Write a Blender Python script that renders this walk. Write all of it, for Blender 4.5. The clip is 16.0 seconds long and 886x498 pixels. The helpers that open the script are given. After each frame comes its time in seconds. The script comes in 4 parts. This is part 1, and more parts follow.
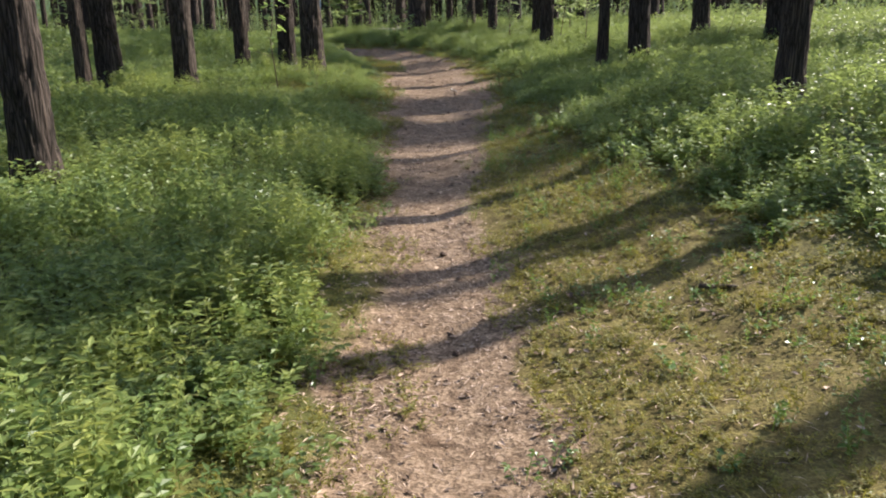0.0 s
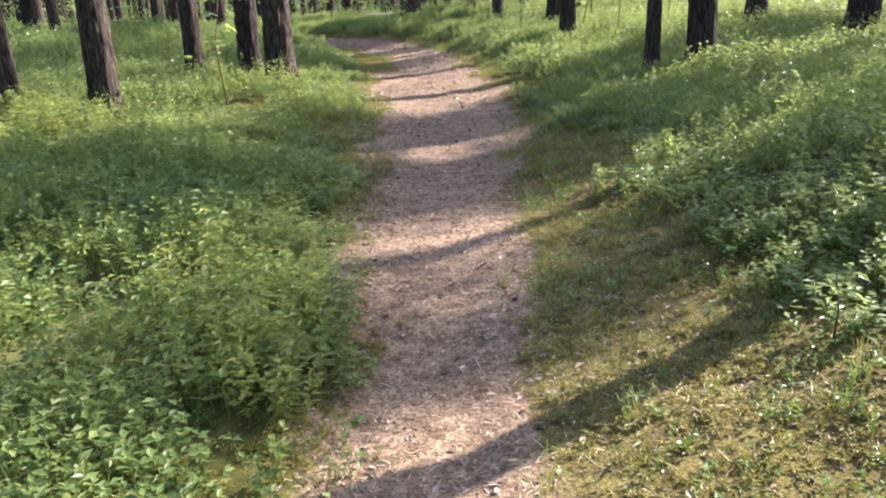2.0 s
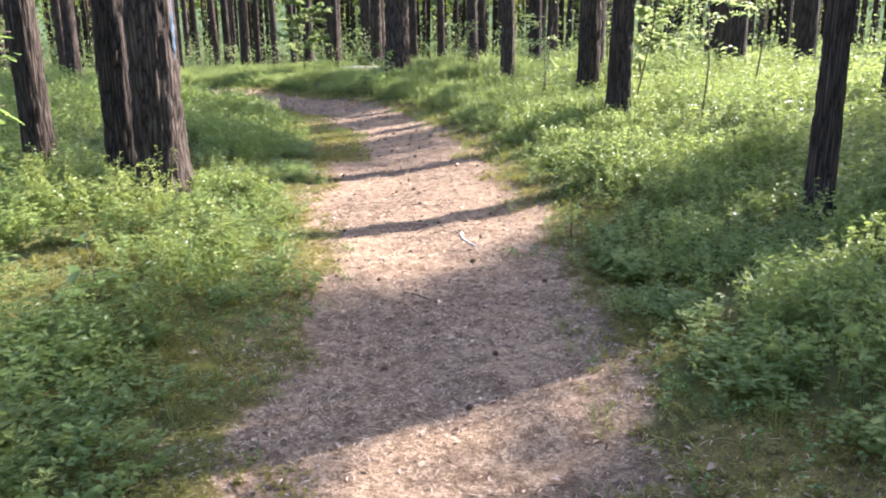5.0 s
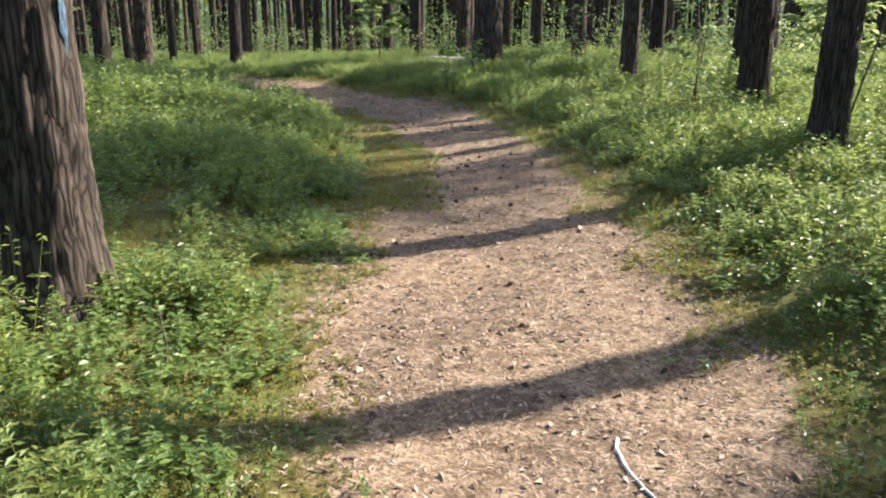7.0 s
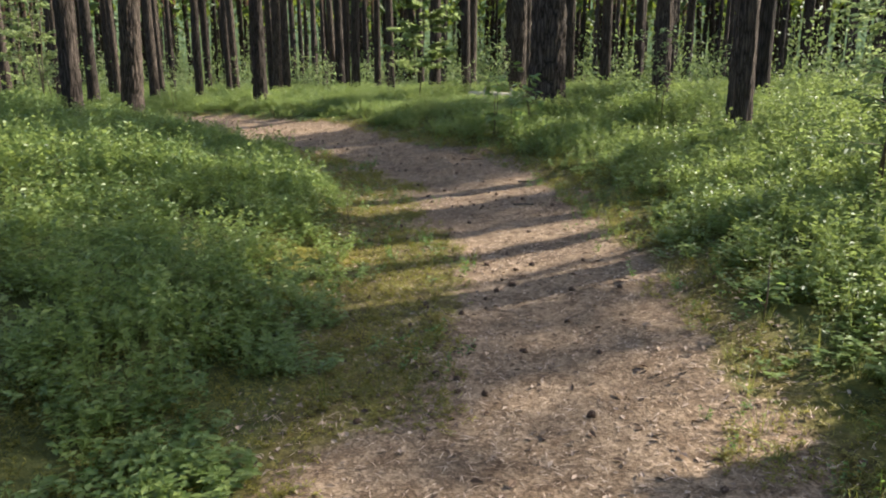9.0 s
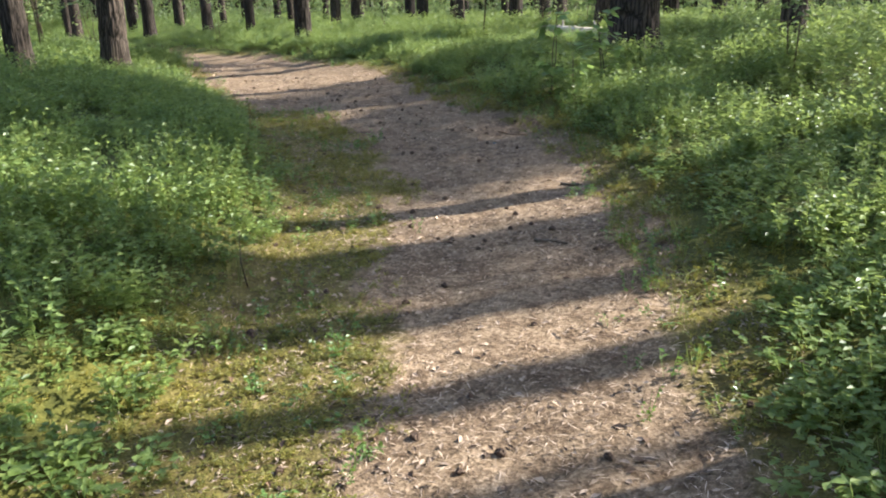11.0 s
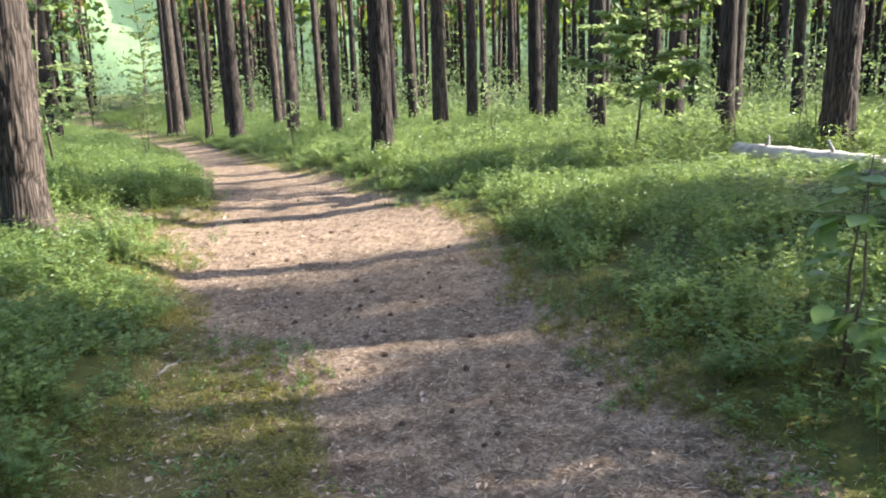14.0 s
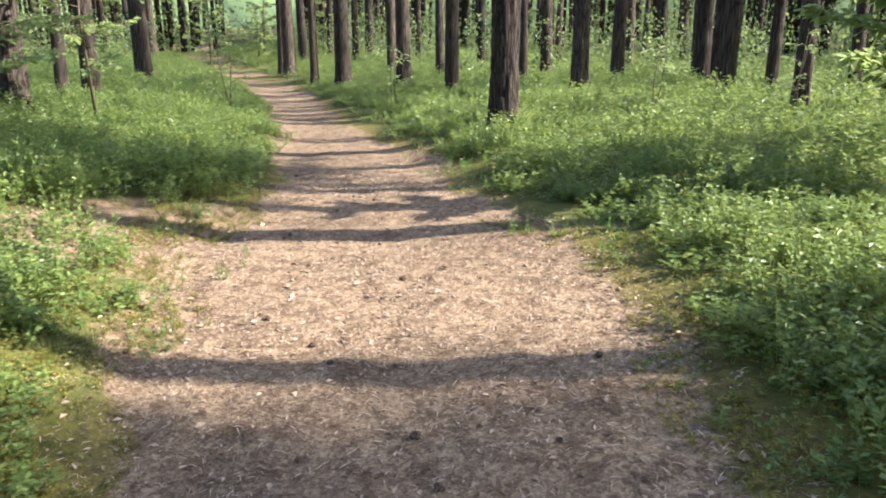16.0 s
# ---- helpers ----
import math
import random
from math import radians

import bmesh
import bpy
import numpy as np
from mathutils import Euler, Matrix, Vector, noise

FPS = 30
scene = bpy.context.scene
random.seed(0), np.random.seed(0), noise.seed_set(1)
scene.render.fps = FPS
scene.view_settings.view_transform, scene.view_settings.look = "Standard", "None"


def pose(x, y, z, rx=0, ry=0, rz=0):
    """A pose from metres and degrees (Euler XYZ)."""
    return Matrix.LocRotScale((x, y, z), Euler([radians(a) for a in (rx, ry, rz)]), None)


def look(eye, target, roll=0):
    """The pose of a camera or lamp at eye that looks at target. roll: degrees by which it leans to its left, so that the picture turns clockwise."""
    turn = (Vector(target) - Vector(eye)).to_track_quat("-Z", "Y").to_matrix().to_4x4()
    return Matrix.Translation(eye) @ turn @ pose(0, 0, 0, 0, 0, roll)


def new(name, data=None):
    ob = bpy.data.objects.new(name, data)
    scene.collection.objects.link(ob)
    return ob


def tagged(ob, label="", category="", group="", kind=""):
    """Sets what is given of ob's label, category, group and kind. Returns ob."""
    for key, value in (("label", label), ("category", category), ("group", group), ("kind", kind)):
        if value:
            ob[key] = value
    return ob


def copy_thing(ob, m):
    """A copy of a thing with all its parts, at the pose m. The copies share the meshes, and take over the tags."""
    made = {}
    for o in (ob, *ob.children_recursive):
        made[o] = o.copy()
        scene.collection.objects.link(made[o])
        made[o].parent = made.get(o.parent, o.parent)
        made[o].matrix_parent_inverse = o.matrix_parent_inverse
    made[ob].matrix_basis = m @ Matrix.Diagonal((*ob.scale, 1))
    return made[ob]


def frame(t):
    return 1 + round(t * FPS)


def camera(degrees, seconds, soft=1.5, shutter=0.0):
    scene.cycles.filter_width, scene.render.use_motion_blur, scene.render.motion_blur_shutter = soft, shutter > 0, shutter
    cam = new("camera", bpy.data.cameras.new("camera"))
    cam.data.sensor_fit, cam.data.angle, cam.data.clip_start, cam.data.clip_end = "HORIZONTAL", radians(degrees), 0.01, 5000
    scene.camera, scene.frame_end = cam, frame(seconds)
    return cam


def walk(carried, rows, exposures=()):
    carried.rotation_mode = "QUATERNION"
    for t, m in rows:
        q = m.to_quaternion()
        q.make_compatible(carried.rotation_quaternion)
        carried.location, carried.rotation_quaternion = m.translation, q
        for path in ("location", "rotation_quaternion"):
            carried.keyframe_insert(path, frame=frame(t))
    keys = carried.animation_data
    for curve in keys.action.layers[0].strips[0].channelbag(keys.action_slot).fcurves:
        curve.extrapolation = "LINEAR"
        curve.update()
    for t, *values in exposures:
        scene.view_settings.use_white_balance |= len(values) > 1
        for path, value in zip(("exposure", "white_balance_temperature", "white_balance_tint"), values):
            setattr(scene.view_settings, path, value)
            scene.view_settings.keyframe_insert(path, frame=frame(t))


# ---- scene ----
cam = camera(58.0, 16.0, soft=2.0)
PATH = [
    (0, (-0.012, 0.155, 1.421), (-0.005, 2.073, 0.852), -1.0),
    (0.5, (-0.015, 0.956, 1.455), (0.029, 2.866, 0.863), -0.4),
    (1, (-0.043, 1.761, 1.494), (-0.018, 3.667, 0.889), -1.8),
    (1.5, (-0.065, 2.575, 1.558), (-0.049, 4.479, 0.948), -0.6),
    (2, (-0.08, 3.443, 1.559), (-0.071, 5.345, 0.942), -2.1),
    (2.5, (-0.143, 4.283, 1.494), (-0.087, 6.238, 1.077), 1.2),
    (3, (-0.109, 5.144, 1.434), (-0.065, 7.115, 1.098), -0.7),
    (3.2, (-0.133, 5.459, 1.454), (-0.12, 7.428, 1.103), -0.9),
    (5.3, (-0.034, 9.208, 1.631), (0.02, 11.137, 1.103), -0.3),
    (5.5, (-0.066, 9.586, 1.586), (-0.021, 11.513, 1.051), 0.4),
    (6, (-0.098, 10.433, 1.58), (-0.068, 12.377, 1.108), -0.2),
    (6.5, (-0.149, 11.306, 1.603), (-0.28, 13.236, 1.096), -0.2),
    (7, (-0.197, 12.214, 1.614), (-0.352, 14.134, 1.075), 0.4),
    (7.5, (-0.232, 13.062, 1.659), (-0.411, 14.98, 1.123), -1.2),
    (8, (-0.276, 13.902, 1.683), (-0.463, 15.822, 1.153), -0.1),
    (8.5, (-0.296, 14.74, 1.677), (-0.506, 16.675, 1.218), -1.4),
    (8.6, (-0.305, 14.911, 1.659), (-0.533, 16.844, 1.199), -2.0),
    (8.7, (-0.318, 15.08, 1.643), (-0.562, 17.01, 1.18), -1.3),
    (10.8, (0.077, 18.545, 1.698), (-0.445, 20.372, 1.075), -1.9),
    (11, (-0.025, 18.835, 1.716), (-0.569, 20.648, 1.07), -1.1),
    (11.5, (-0.18, 19.823, 1.707), (-0.808, 21.637, 1.145), -0.9),
    (12, (-0.439, 20.734, 1.707), (-1.172, 22.496, 1.108), -3.8),
    (12.5, (-0.7, 21.539, 1.776), (-1.443, 23.333, 1.297), -3.5),
    (13, (-0.949, 22.408, 1.794), (-1.721, 24.194, 1.335), -2.6),
    (13.5, (-1.251, 23.285, 1.812), (-2.042, 25.053, 1.313), -0.9),
    (14, (-1.487, 24.129, 1.808), (-2.353, 25.875, 1.361), -1.8),
    (14.5, (-1.829, 24.87, 1.795), (-2.756, 26.578, 1.323), 0.6),
    (15, (-2.169, 25.625, 1.791), (-3.095, 27.322, 1.281), -0.2),
    (15.5, (-2.654, 26.352, 1.776), (-3.723, 27.936, 1.183), 0.9),
    (16, (-3.06, 26.98, 1.826), (-4.164, 28.545, 1.25), 0.1),
]
walk(cam, [(t, look(eye, target, roll)) for t, eye, target, roll in PATH],
     [(0, 1.22, 6300, 14), (0.5, 1.60, 6000, 17), (1, 1.97, 5950, 19), (1.5, 2.0, 6050, 20), (3, 2.25, 6250, 20), (5.5, 2.4, 6000, 20), (6.5, 1.9, 6200, 14), (7, 1.7, 6300, 12),
      (8.5, 1.5, 6500, 10), (11, 1.78, 6100, 7), (12.5, 2.1, 6000, 8), (14.5, 2.26, 5950, 11), (16, 2.02, 6200, 11)])

# ---------------------------------------------------------------- light
SUN_AZ = radians(29.5)      # counted from +x towards +y
SUN_EL = radians(36.0)
world = bpy.data.worlds.new("sky")
scene.world = world
world.use_nodes = True
wn = world.node_tree.nodes
sky = wn.new("ShaderNodeTexSky")
sky.sky_type = "NISHITA"
sky.sun_disc = False
sky.sun_elevation = SUN_EL
sky.sun_rotation = radians(90) - SUN_AZ
sky.air_density, sky.dust_density, sky.ozone_density = 1.0, 1.5, 1.0
wn["Background"].inputs[1].default_value = 0.14
world.node_tree.links.new(sky.outputs[0], wn["Background"].inputs[0])

sun_data = bpy.data.lights.new("sun", "SUN")
sun_data.energy = 5.0
sun_data.angle = radians(0.55)
sun_data.color = (1.0, 0.93, 0.82)
sun = new("sun", sun_data)
sun_to = Vector((math.cos(SUN_EL) * math.cos(SUN_AZ), math.cos(SUN_EL) * math.sin(SUN_AZ), math.sin(SUN_EL)))
sun.matrix_world = look(sun_to * 60, (0, 0, 0))

# ---------------------------------------------------------------- small tools
rng = np.random.default_rng(7)
LATTICE = np.random.default_rng(3).random((256, 256))


def vnoise(x, y, size, seed=0):
    """Smooth noise from -1 to 1 over plan coordinates."""
    u, v = np.asarray(x, float) / size + seed * 17.3, np.asarray(y, float) / size + seed * 9.7
    i, j = np.floor(u).astype(int), np.floor(v).astype(int)
    a, b = u - i, v - j
    a, b = a * a * (3 - 2 * a), b * b * (3 - 2 * b)
    g = lambda p, q: LATTICE[(i + p) % 256, (j + q) % 256]
    return 2 * ((g(0, 0) * (1 - a) + g(1, 0) * a) * (1 - b) + (g(0, 1) * (1 - a) + g(1, 1) * a) * b) - 1


def mesh_from(name, verts, quads=None, tris=None, smooth=False):
    """A mesh from arrays of corners, four-sided and three-sided faces."""
    quads = np.zeros((0, 4), int) if quads is None else np.asarray(quads)
    tris = np.zeros((0, 3), int) if tris is None else np.asarray(tris)
    me = bpy.data.meshes.new(name)
    me.vertices.add(len(verts))
    me.vertices.foreach_set("co", np.asarray(verts, np.float32).ravel())
    loops = np.concatenate([quads.ravel(), tris.ravel()]).astype(np.int32)
    me.loops.add(len(loops))
    me.loops.foreach_set("vertex_index", loops)
    me.polygons.add(len(quads) + len(tris))
    starts = np.concatenate([np.arange(len(quads)) * 4, len(quads) * 4 + np.arange(len(tris)) * 3])
    me.polygons.foreach_set("loop_start", starts.astype(np.int32))
    me.polygons.foreach_set("use_smooth", np.full(len(starts), smooth))
    me.update(calc_edges=True)
    return me


def part(name, data, material, parent=None, label=""):
    """Links a mesh or a bmesh as one object under a thing."""
    if isinstance(data, bmesh.types.BMesh):
        me = bpy.data.meshes.new(name)
        data.to_mesh(me)
        data.free()
        data = me
    if not data.materials:
        data.materials.append(material)
    ob = new(name, data)
    ob.parent = parent
    if label:
        ob["label"] = label
    return ob


def tube(points, radii, sides=7, seed=0, rough=0.0):
    """Corners and faces of a tube along points, closed at both ends."""
    pts = np.asarray(points, float)
    tang = np.gradient(pts, axis=0)
    tang /= np.linalg.norm(tang, axis=1)[:, None] + 1e-9
    ref = np.array([0.31, 0.87, 0.39]) if abs(tang[0, 2]) > 0.8 else np.array([0, 0, 1.0])
    u = np.cross(tang, ref)
    u /= np.linalg.norm(u, axis=1)[:, None] + 1e-9
    v = np.cross(tang, u)
    ang = np.linspace(0, 2 * np.pi, sides, endpoint=False)
    r = np.asarray(radii, float)[:, None] * (1 + rough * (np.random.default_rng(seed).random((len(pts), sides)) - 0.5))
    ring = pts[:, None] + r[..., None] * (np.cos(ang)[None, :, None] * u[:, None] + np.sin(ang)[None, :, None] * v[:, None])
    n = len(pts)
    k, i = np.meshgrid(np.arange(n - 1), np.arange(sides), indexing="ij")
    q = np.stack([k * sides + i, k * sides + (i + 1) % sides, (k + 1) * sides + (i + 1) % sides, (k + 1) * sides + i], -1).reshape(-1, 4)
    ends = np.array([pts[0], pts[-1]])
    verts = np.concatenate([ring.reshape(-1, 3), ends])
    i = np.arange(sides)
    t0 = np.stack([np.full(sides, n * sides), (i + 1) % sides, i], -1)
    t1 = np.stack([np.full(sides, n * sides + 1), (n - 1) * sides + i, (n - 1) * sides + (i + 1) % sides], -1)
    return verts, q, np.concatenate([t0, t1])


def merged(pieces):
    """Joins (verts, quads, tris) pieces."""
    vs, qs, ts, off = [], [], [], 0
    for v, q, t in pieces:
        vs.append(v)
        qs.append(np.asarray(q).reshape(-1, 4) + off)
        ts.append(np.asarray(t).reshape(-1, 3) + off)
        off += len(v)
    return np.concatenate(vs), np.concatenate(qs), np.concatenate(ts)


def leaf_quads(centres, ways, ups, length, width, fold=0.15):
    """Diamond leaves: from the stalk at the centre out along the way; ups: the leaf's face."""
    c, w, n = (np.asarray(a, float) for a in (centres, ways, ups))
    w = w / (np.linalg.norm(w, axis=1)[:, None] + 1e-9)
    s = np.cross(w, n)
    s /= np.linalg.norm(s, axis=1)[:, None] + 1e-9
    n = np.cross(s, w)
    length, width = np.broadcast_to(length, len(c))[:, None], np.broadcast_to(width, len(c))[:, None]
    mid = c + w * length * 0.5
    verts = np.stack([c, mid + s * width / 2 + n * width * fold, c + w * length - n * length * 0.12, mid - s * width / 2 + n * width * fold], 1)
    return verts.reshape(-1, 3), np.arange(len(c) * 4).reshape(-1, 4), np.zeros((0, 3), int)


# ---------------------------------------------------------------- materials
def material(name):
    m = bpy.data.materials.new(name)
    m.use_nodes = True
    nt = m.node_tree
    return m, nt, nt.nodes["Principled BSDF"], nt.links.new


def node(nt, kind, **values):
    n = nt.nodes.new(kind)
    for key, value in values.items():
        n.inputs[key.replace("_", " ")].default_value = value
    return n


def ramp(nt, link, source, stops):
    n = nt.nodes.new("ShaderNodeValToRGB")
    el = n.color_ramp.elements
    while len(el) < len(stops):
        el.new(0.5)
    for e, (p, c) in zip(el, stops):
        e.position, e.color = p, (*c, 1)
    link(source, n.inputs[0])
    return n.outputs[0]


def mix(nt, link, fac, a, b, blend="MIX"):
    n = nt.nodes.new("ShaderNodeMix")
    n.data_type, n.blend_type = "RGBA", blend
    for sock, val in ((n.inputs[0], fac), (n.inputs[6], a), (n.inputs[7], b)):
        if hasattr(val, "links"):
            link(val, sock)
        else:
            sock.default_value = val if isinstance(val, float) else (*val, 1)
    return n.outputs[2]


def bumped(nt, link, bsdf, height, strength, distance):
    b = node(nt, "ShaderNodeBump", Strength=strength, Distance=distance)
    link(height, b.inputs["Height"])
    link(b.outputs[0], bsdf.inputs["Normal"])


def ground_material():
    m, nt, bsdf, link = material("forest_floor")
    co = nt.nodes.new("ShaderNodeTexCoord").outputs["Object"]
    att = nt.nodes.new("ShaderNodeAttribute")
    att.attribute_name = "litter"
    att2 = nt.nodes.new("ShaderNodeAttribute")
    att2.attribute_name = "dry"
    big = node(nt, "ShaderNodeTexNoise", Scale=1.1, Detail=5.0, Roughness=0.6)
    mid = node(nt, "ShaderNodeTexNoise", Scale=9.0, Detail=6.0, Roughness=0.7)
    fine = node(nt, "ShaderNodeTexNoise", Scale=70.0, Detail=4.0, Roughness=0.75)
    chips = node(nt, "ShaderNodeTexVoronoi", Scale=55.0, Randomness=1.0)
    warp = node(nt, "ShaderNodeTexNoise", Scale=30.0, Detail=2.0)
    for t in (big, mid, fine, warp):
        link(co, t.inputs["Vector"])
    wv = mix(nt, link, 0.06, co, warp.outputs["Color"])
    link(wv, chips.inputs["Vector"])
    needle = ramp(nt, link, fine.outputs[0], [(0.30, (0.044, 0.029, 0.0185)), (0.5, (0.212, 0.148, 0.094)), (0.70, (0.47, 0.353, 0.245))])
    flake = ramp(nt, link, chips.outputs["Color"], [(0.15, (0.052, 0.035, 0.023)), (0.55, (0.212, 0.148, 0.094)), (0.9, (0.455, 0.34, 0.238))])
    litter = mix(nt, link, 0.45, needle, flake)
    stain = ramp(nt, link, mid.outputs[0], [(0.34, (0.46, 0.42, 0.39)), (0.56, (1.0, 1.0, 1.0))])
    litter = mix(nt, link, 1.0, litter, stain, "MULTIPLY")
    patch = ramp(nt, link, big.outputs[0], [(0.35, (0.72, 0.70, 0.69)), (0.6, (1.05, 1.03, 1.0))])
    litter = mix(nt, link, 1.0, litter, patch, "MULTIPLY")
    moss = ramp(nt, link, mid.outputs[0], [(0.28, (0.0238, 0.0255, 0.00765)), (0.5, (0.0723, 0.0723, 0.0153)), (0.72, (0.162, 0.14, 0.0298))])
    dry = ramp(nt, link, fine.outputs[0], [(0.3, (0.05, 0.042, 0.015)), (0.7, (0.225, 0.185, 0.07))])
    clump = ramp(nt, link, mid.outputs[0], [(0.32, (0.42, 0.36, 0.30)), (0.5, (0.85, 0.82, 0.7)), (0.68, (1.15, 1.15, 0.95))])
    dry = mix(nt, link, 1.0, dry, clump, "MULTIPLY")
    # ragged borders between litter, moss and dry moss
    add = nt.nodes.new("ShaderNodeMath")
    add.operation = "MULTIPLY_ADD"
    link(mid.outputs[0], add.inputs[0])
    add.inputs[1].default_value = 0.9
    link(att.outputs["Fac"], add.inputs[2])
    f1 = ramp(nt, link, add.outputs[0], [(0.80, (0, 0, 0)), (1.0, (1, 1, 1))])
    add2 = nt.nodes.new("ShaderNodeMath")
    add2.operation = "MULTIPLY_ADD"
    link(big.outputs[0], add2.inputs[0])
    add2.inputs[1].default_value = 0.9
    link(att2.outputs["Fac"], add2.inputs[2])
    f2 = ramp(nt, link, add2.outputs[0], [(0.74, (0, 0, 0)), (1.05, (1, 1, 1))])
    duff = ramp(nt, link, fine.outputs[0], [(0.3, (0.04, 0.046, 0.017)), (0.7, (0.13, 0.135, 0.045))])
    att3 = nt.nodes.new("ShaderNodeAttribute")
    att3.attribute_name = "mossy"
    moss = mix(nt, link, att3.outputs["Fac"], duff, moss)
    floor_col = mix(nt, link, f2, moss, dry)
    link(mix(nt, link, f1, floor_col, litter), bsdf.inputs["Base Color"])
    bsdf.inputs["Roughness"].default_value = 0.92
    bsdf.inputs["Specular IOR Level"].default_value = 0.15
    h = mix(nt, link, 0.5, fine.outputs[0], chips.outputs["Distance"])
    bumped(nt, link, bsdf, h, 0.6, 0.012)
    return m


def bark_material():
    m, nt, bsdf, link = material("pine_bark")
    tc = nt.nodes.new("ShaderNodeTexCoord").outputs["Object"]
    mp = node(nt, "ShaderNodeMapping", Scale=(1.0, 1.0, 0.075))
    link(tc, mp.inputs["Vector"])
    warp = node(nt, "ShaderNodeTexNoise", Scale=9.0, Detail=3.0)
    link(mp.outputs[0], warp.inputs["Vector"])
    wv = mix(nt, link, 0.05, mp.outputs[0], warp.outputs["Color"])
    plates = node(nt, "ShaderNodeTexVoronoi", Scale=32.0, Randomness=1.0)
    plates.feature = "DISTANCE_TO_EDGE"
    link(wv, plates.inputs["Vector"])
    fine = node(nt, "ShaderNodeTexNoise", Scale=60.0, Detail=5.0, Roughness=0.7)
    link(mp.outputs[0], fine.inputs["Vector"])
    furrow = ramp(nt, link, plates.outputs["Distance"], [(0.0, (0.014, 0.012, 0.010)), (0.10, (0.05, 0.042, 0.036)), (0.45, (0.115, 0.095, 0.082))])
    grain = ramp(nt, link, fine.outputs[0], [(0.3, (0.6, 0.56, 0.52)), (0.7, (1.1, 1.1, 1.1))])
    low = mix(nt, link, 1.0, furrow, grain, "MULTIPLY")
    flaky = ramp(nt, link, fine.outputs[0], [(0.3, (0.15, 0.065, 0.032)), (0.7, (0.36, 0.18, 0.095))])
    sep = nt.nodes.new("ShaderNodeSeparateXYZ")
    link(tc, sep.inputs[0])
    up = node(nt, "ShaderNodeMapRange")
    up.inputs[1].default_value, up.inputs[2].default_value = 5.0, 11.0
    link(sep.outputs[2], up.inputs[0])
    col = mix(nt, link, up.outputs[0], low, flaky)
    rnd = nt.nodes.new("ShaderNodeObjectInfo").outputs["Random"]
    tone = ramp(nt, link, rnd, [(0.0, (0.8, 0.77, 0.75)), (1.0, (1.5, 1.4, 1.3))])
    link(mix(nt, link, 1.0, col, tone, "MULTIPLY"), bsdf.inputs["Base Color"])
    bsdf.inputs["Roughness"].default_value = 0.9
    bsdf.inputs["Specular IOR Level"].default_value = 0.15
    h = mix(nt, link, 0.35, plates.outputs["Distance"], fine.outputs[0])
    bumped(nt, link, bsdf, h, 0.8, 0.03)
    return m


def leaf_material(name, dark, mid_c, light, through_amount=0.45, yellow=(0.5, 0.62, 0.06), patch=2.0, gloss=0.5):
    m, nt, bsdf, link = material(name)
    geo = nt.nodes.new("ShaderNodeNewGeometry")
    tone = ramp(nt, link, geo.outputs["Random Per Island"], [(0.0, dark), (0.5, mid_c), (1.0, light)])
    co = nt.nodes.new("ShaderNodeTexCoord").outputs["Object"]
    n = node(nt, "ShaderNodeTexNoise", Scale=patch, Detail=3.0)
    link(co, n.inputs["Vector"])
    shade = ramp(nt, link, n.outputs[0], [(0.3, (0.75, 0.8, 0.8)), (0.7, (1.2, 1.1, 0.85))])
    col = mix(nt, link, 1.0, tone, shade, "MULTIPLY")
    link(col, bsdf.inputs["Base Color"])
    bsdf.inputs["Roughness"].default_value = gloss
    bsdf.inputs["Specular IOR Level"].default_value = 0.38
    tr = nt.nodes.new("ShaderNodeBsdfTranslucent")
    link(mix(nt, link, 0.45, col, yellow), tr.inputs[0])
    ms = nt.nodes.new("ShaderNodeMixShader")
    ms.inputs[0].default_value = through_amount
    link(bsdf.outputs[0], ms.inputs[1])
    link(tr.outputs[0], ms.inputs[2])
    link(ms.outputs[0], nt.nodes["Material Output"].inputs[0])
    return m


def plain_material(name, a, b, scale=30.0, rough=0.8, island=False, bump=0.4):
    m, nt, bsdf, link = material(name)
    co = nt.nodes.new("ShaderNodeTexCoord").outputs["Object"]
    n = node(nt, "ShaderNodeTexNoise", Scale=scale, Detail=5.0, Roughness=0.65)
    link(co, n.inputs["Vector"])
    src = nt.nodes.new("ShaderNodeNewGeometry").outputs["Random Per Island"] if island else n.outputs[0]
    link(ramp(nt, link, src, [(0.25, a), (0.75, b)]), bsdf.inputs["Base Color"])
    bsdf.inputs["Roughness"].default_value = rough
    bsdf.inputs["Specular IOR Level"].default_value = 0.25
    bumped(nt, link, bsdf, n.outputs[0], bump, 0.01)
    return m


FLOOR = ground_material()
BARK = bark_material()
NEEDLES = leaf_material("pine_needles", (0.03, 0.06, 0.025), (0.05, 0.09, 0.03), (0.08, 0.13, 0.04), 0.3)
BILBERRY = leaf_material("bilberry_leaf", (0.0798, 0.131, 0.0422), (0.142, 0.211, 0.0661), (0.239, 0.308, 0.108), 0.46, (0.48, 0.56, 0.15), 2.0, 0.43)
COWBERRY = leaf_material("cowberry_leaf", (0.057, 0.114, 0.0399), (0.103, 0.182, 0.057), (0.171, 0.251, 0.0912), 0.35, (0.35, 0.5, 0.06), 2.0, 0.32)
GRASS = leaf_material("grass_blade", (0.07, 0.11, 0.03), (0.13, 0.17, 0.05), (0.24, 0.24, 0.09), 0.4, (0.5, 0.5, 0.1))
MOSS = leaf_material("moss_tip", (0.075, 0.085, 0.022), (0.16, 0.16, 0.04), (0.29, 0.255, 0.075), 0.35, (0.5, 0.45, 0.05))
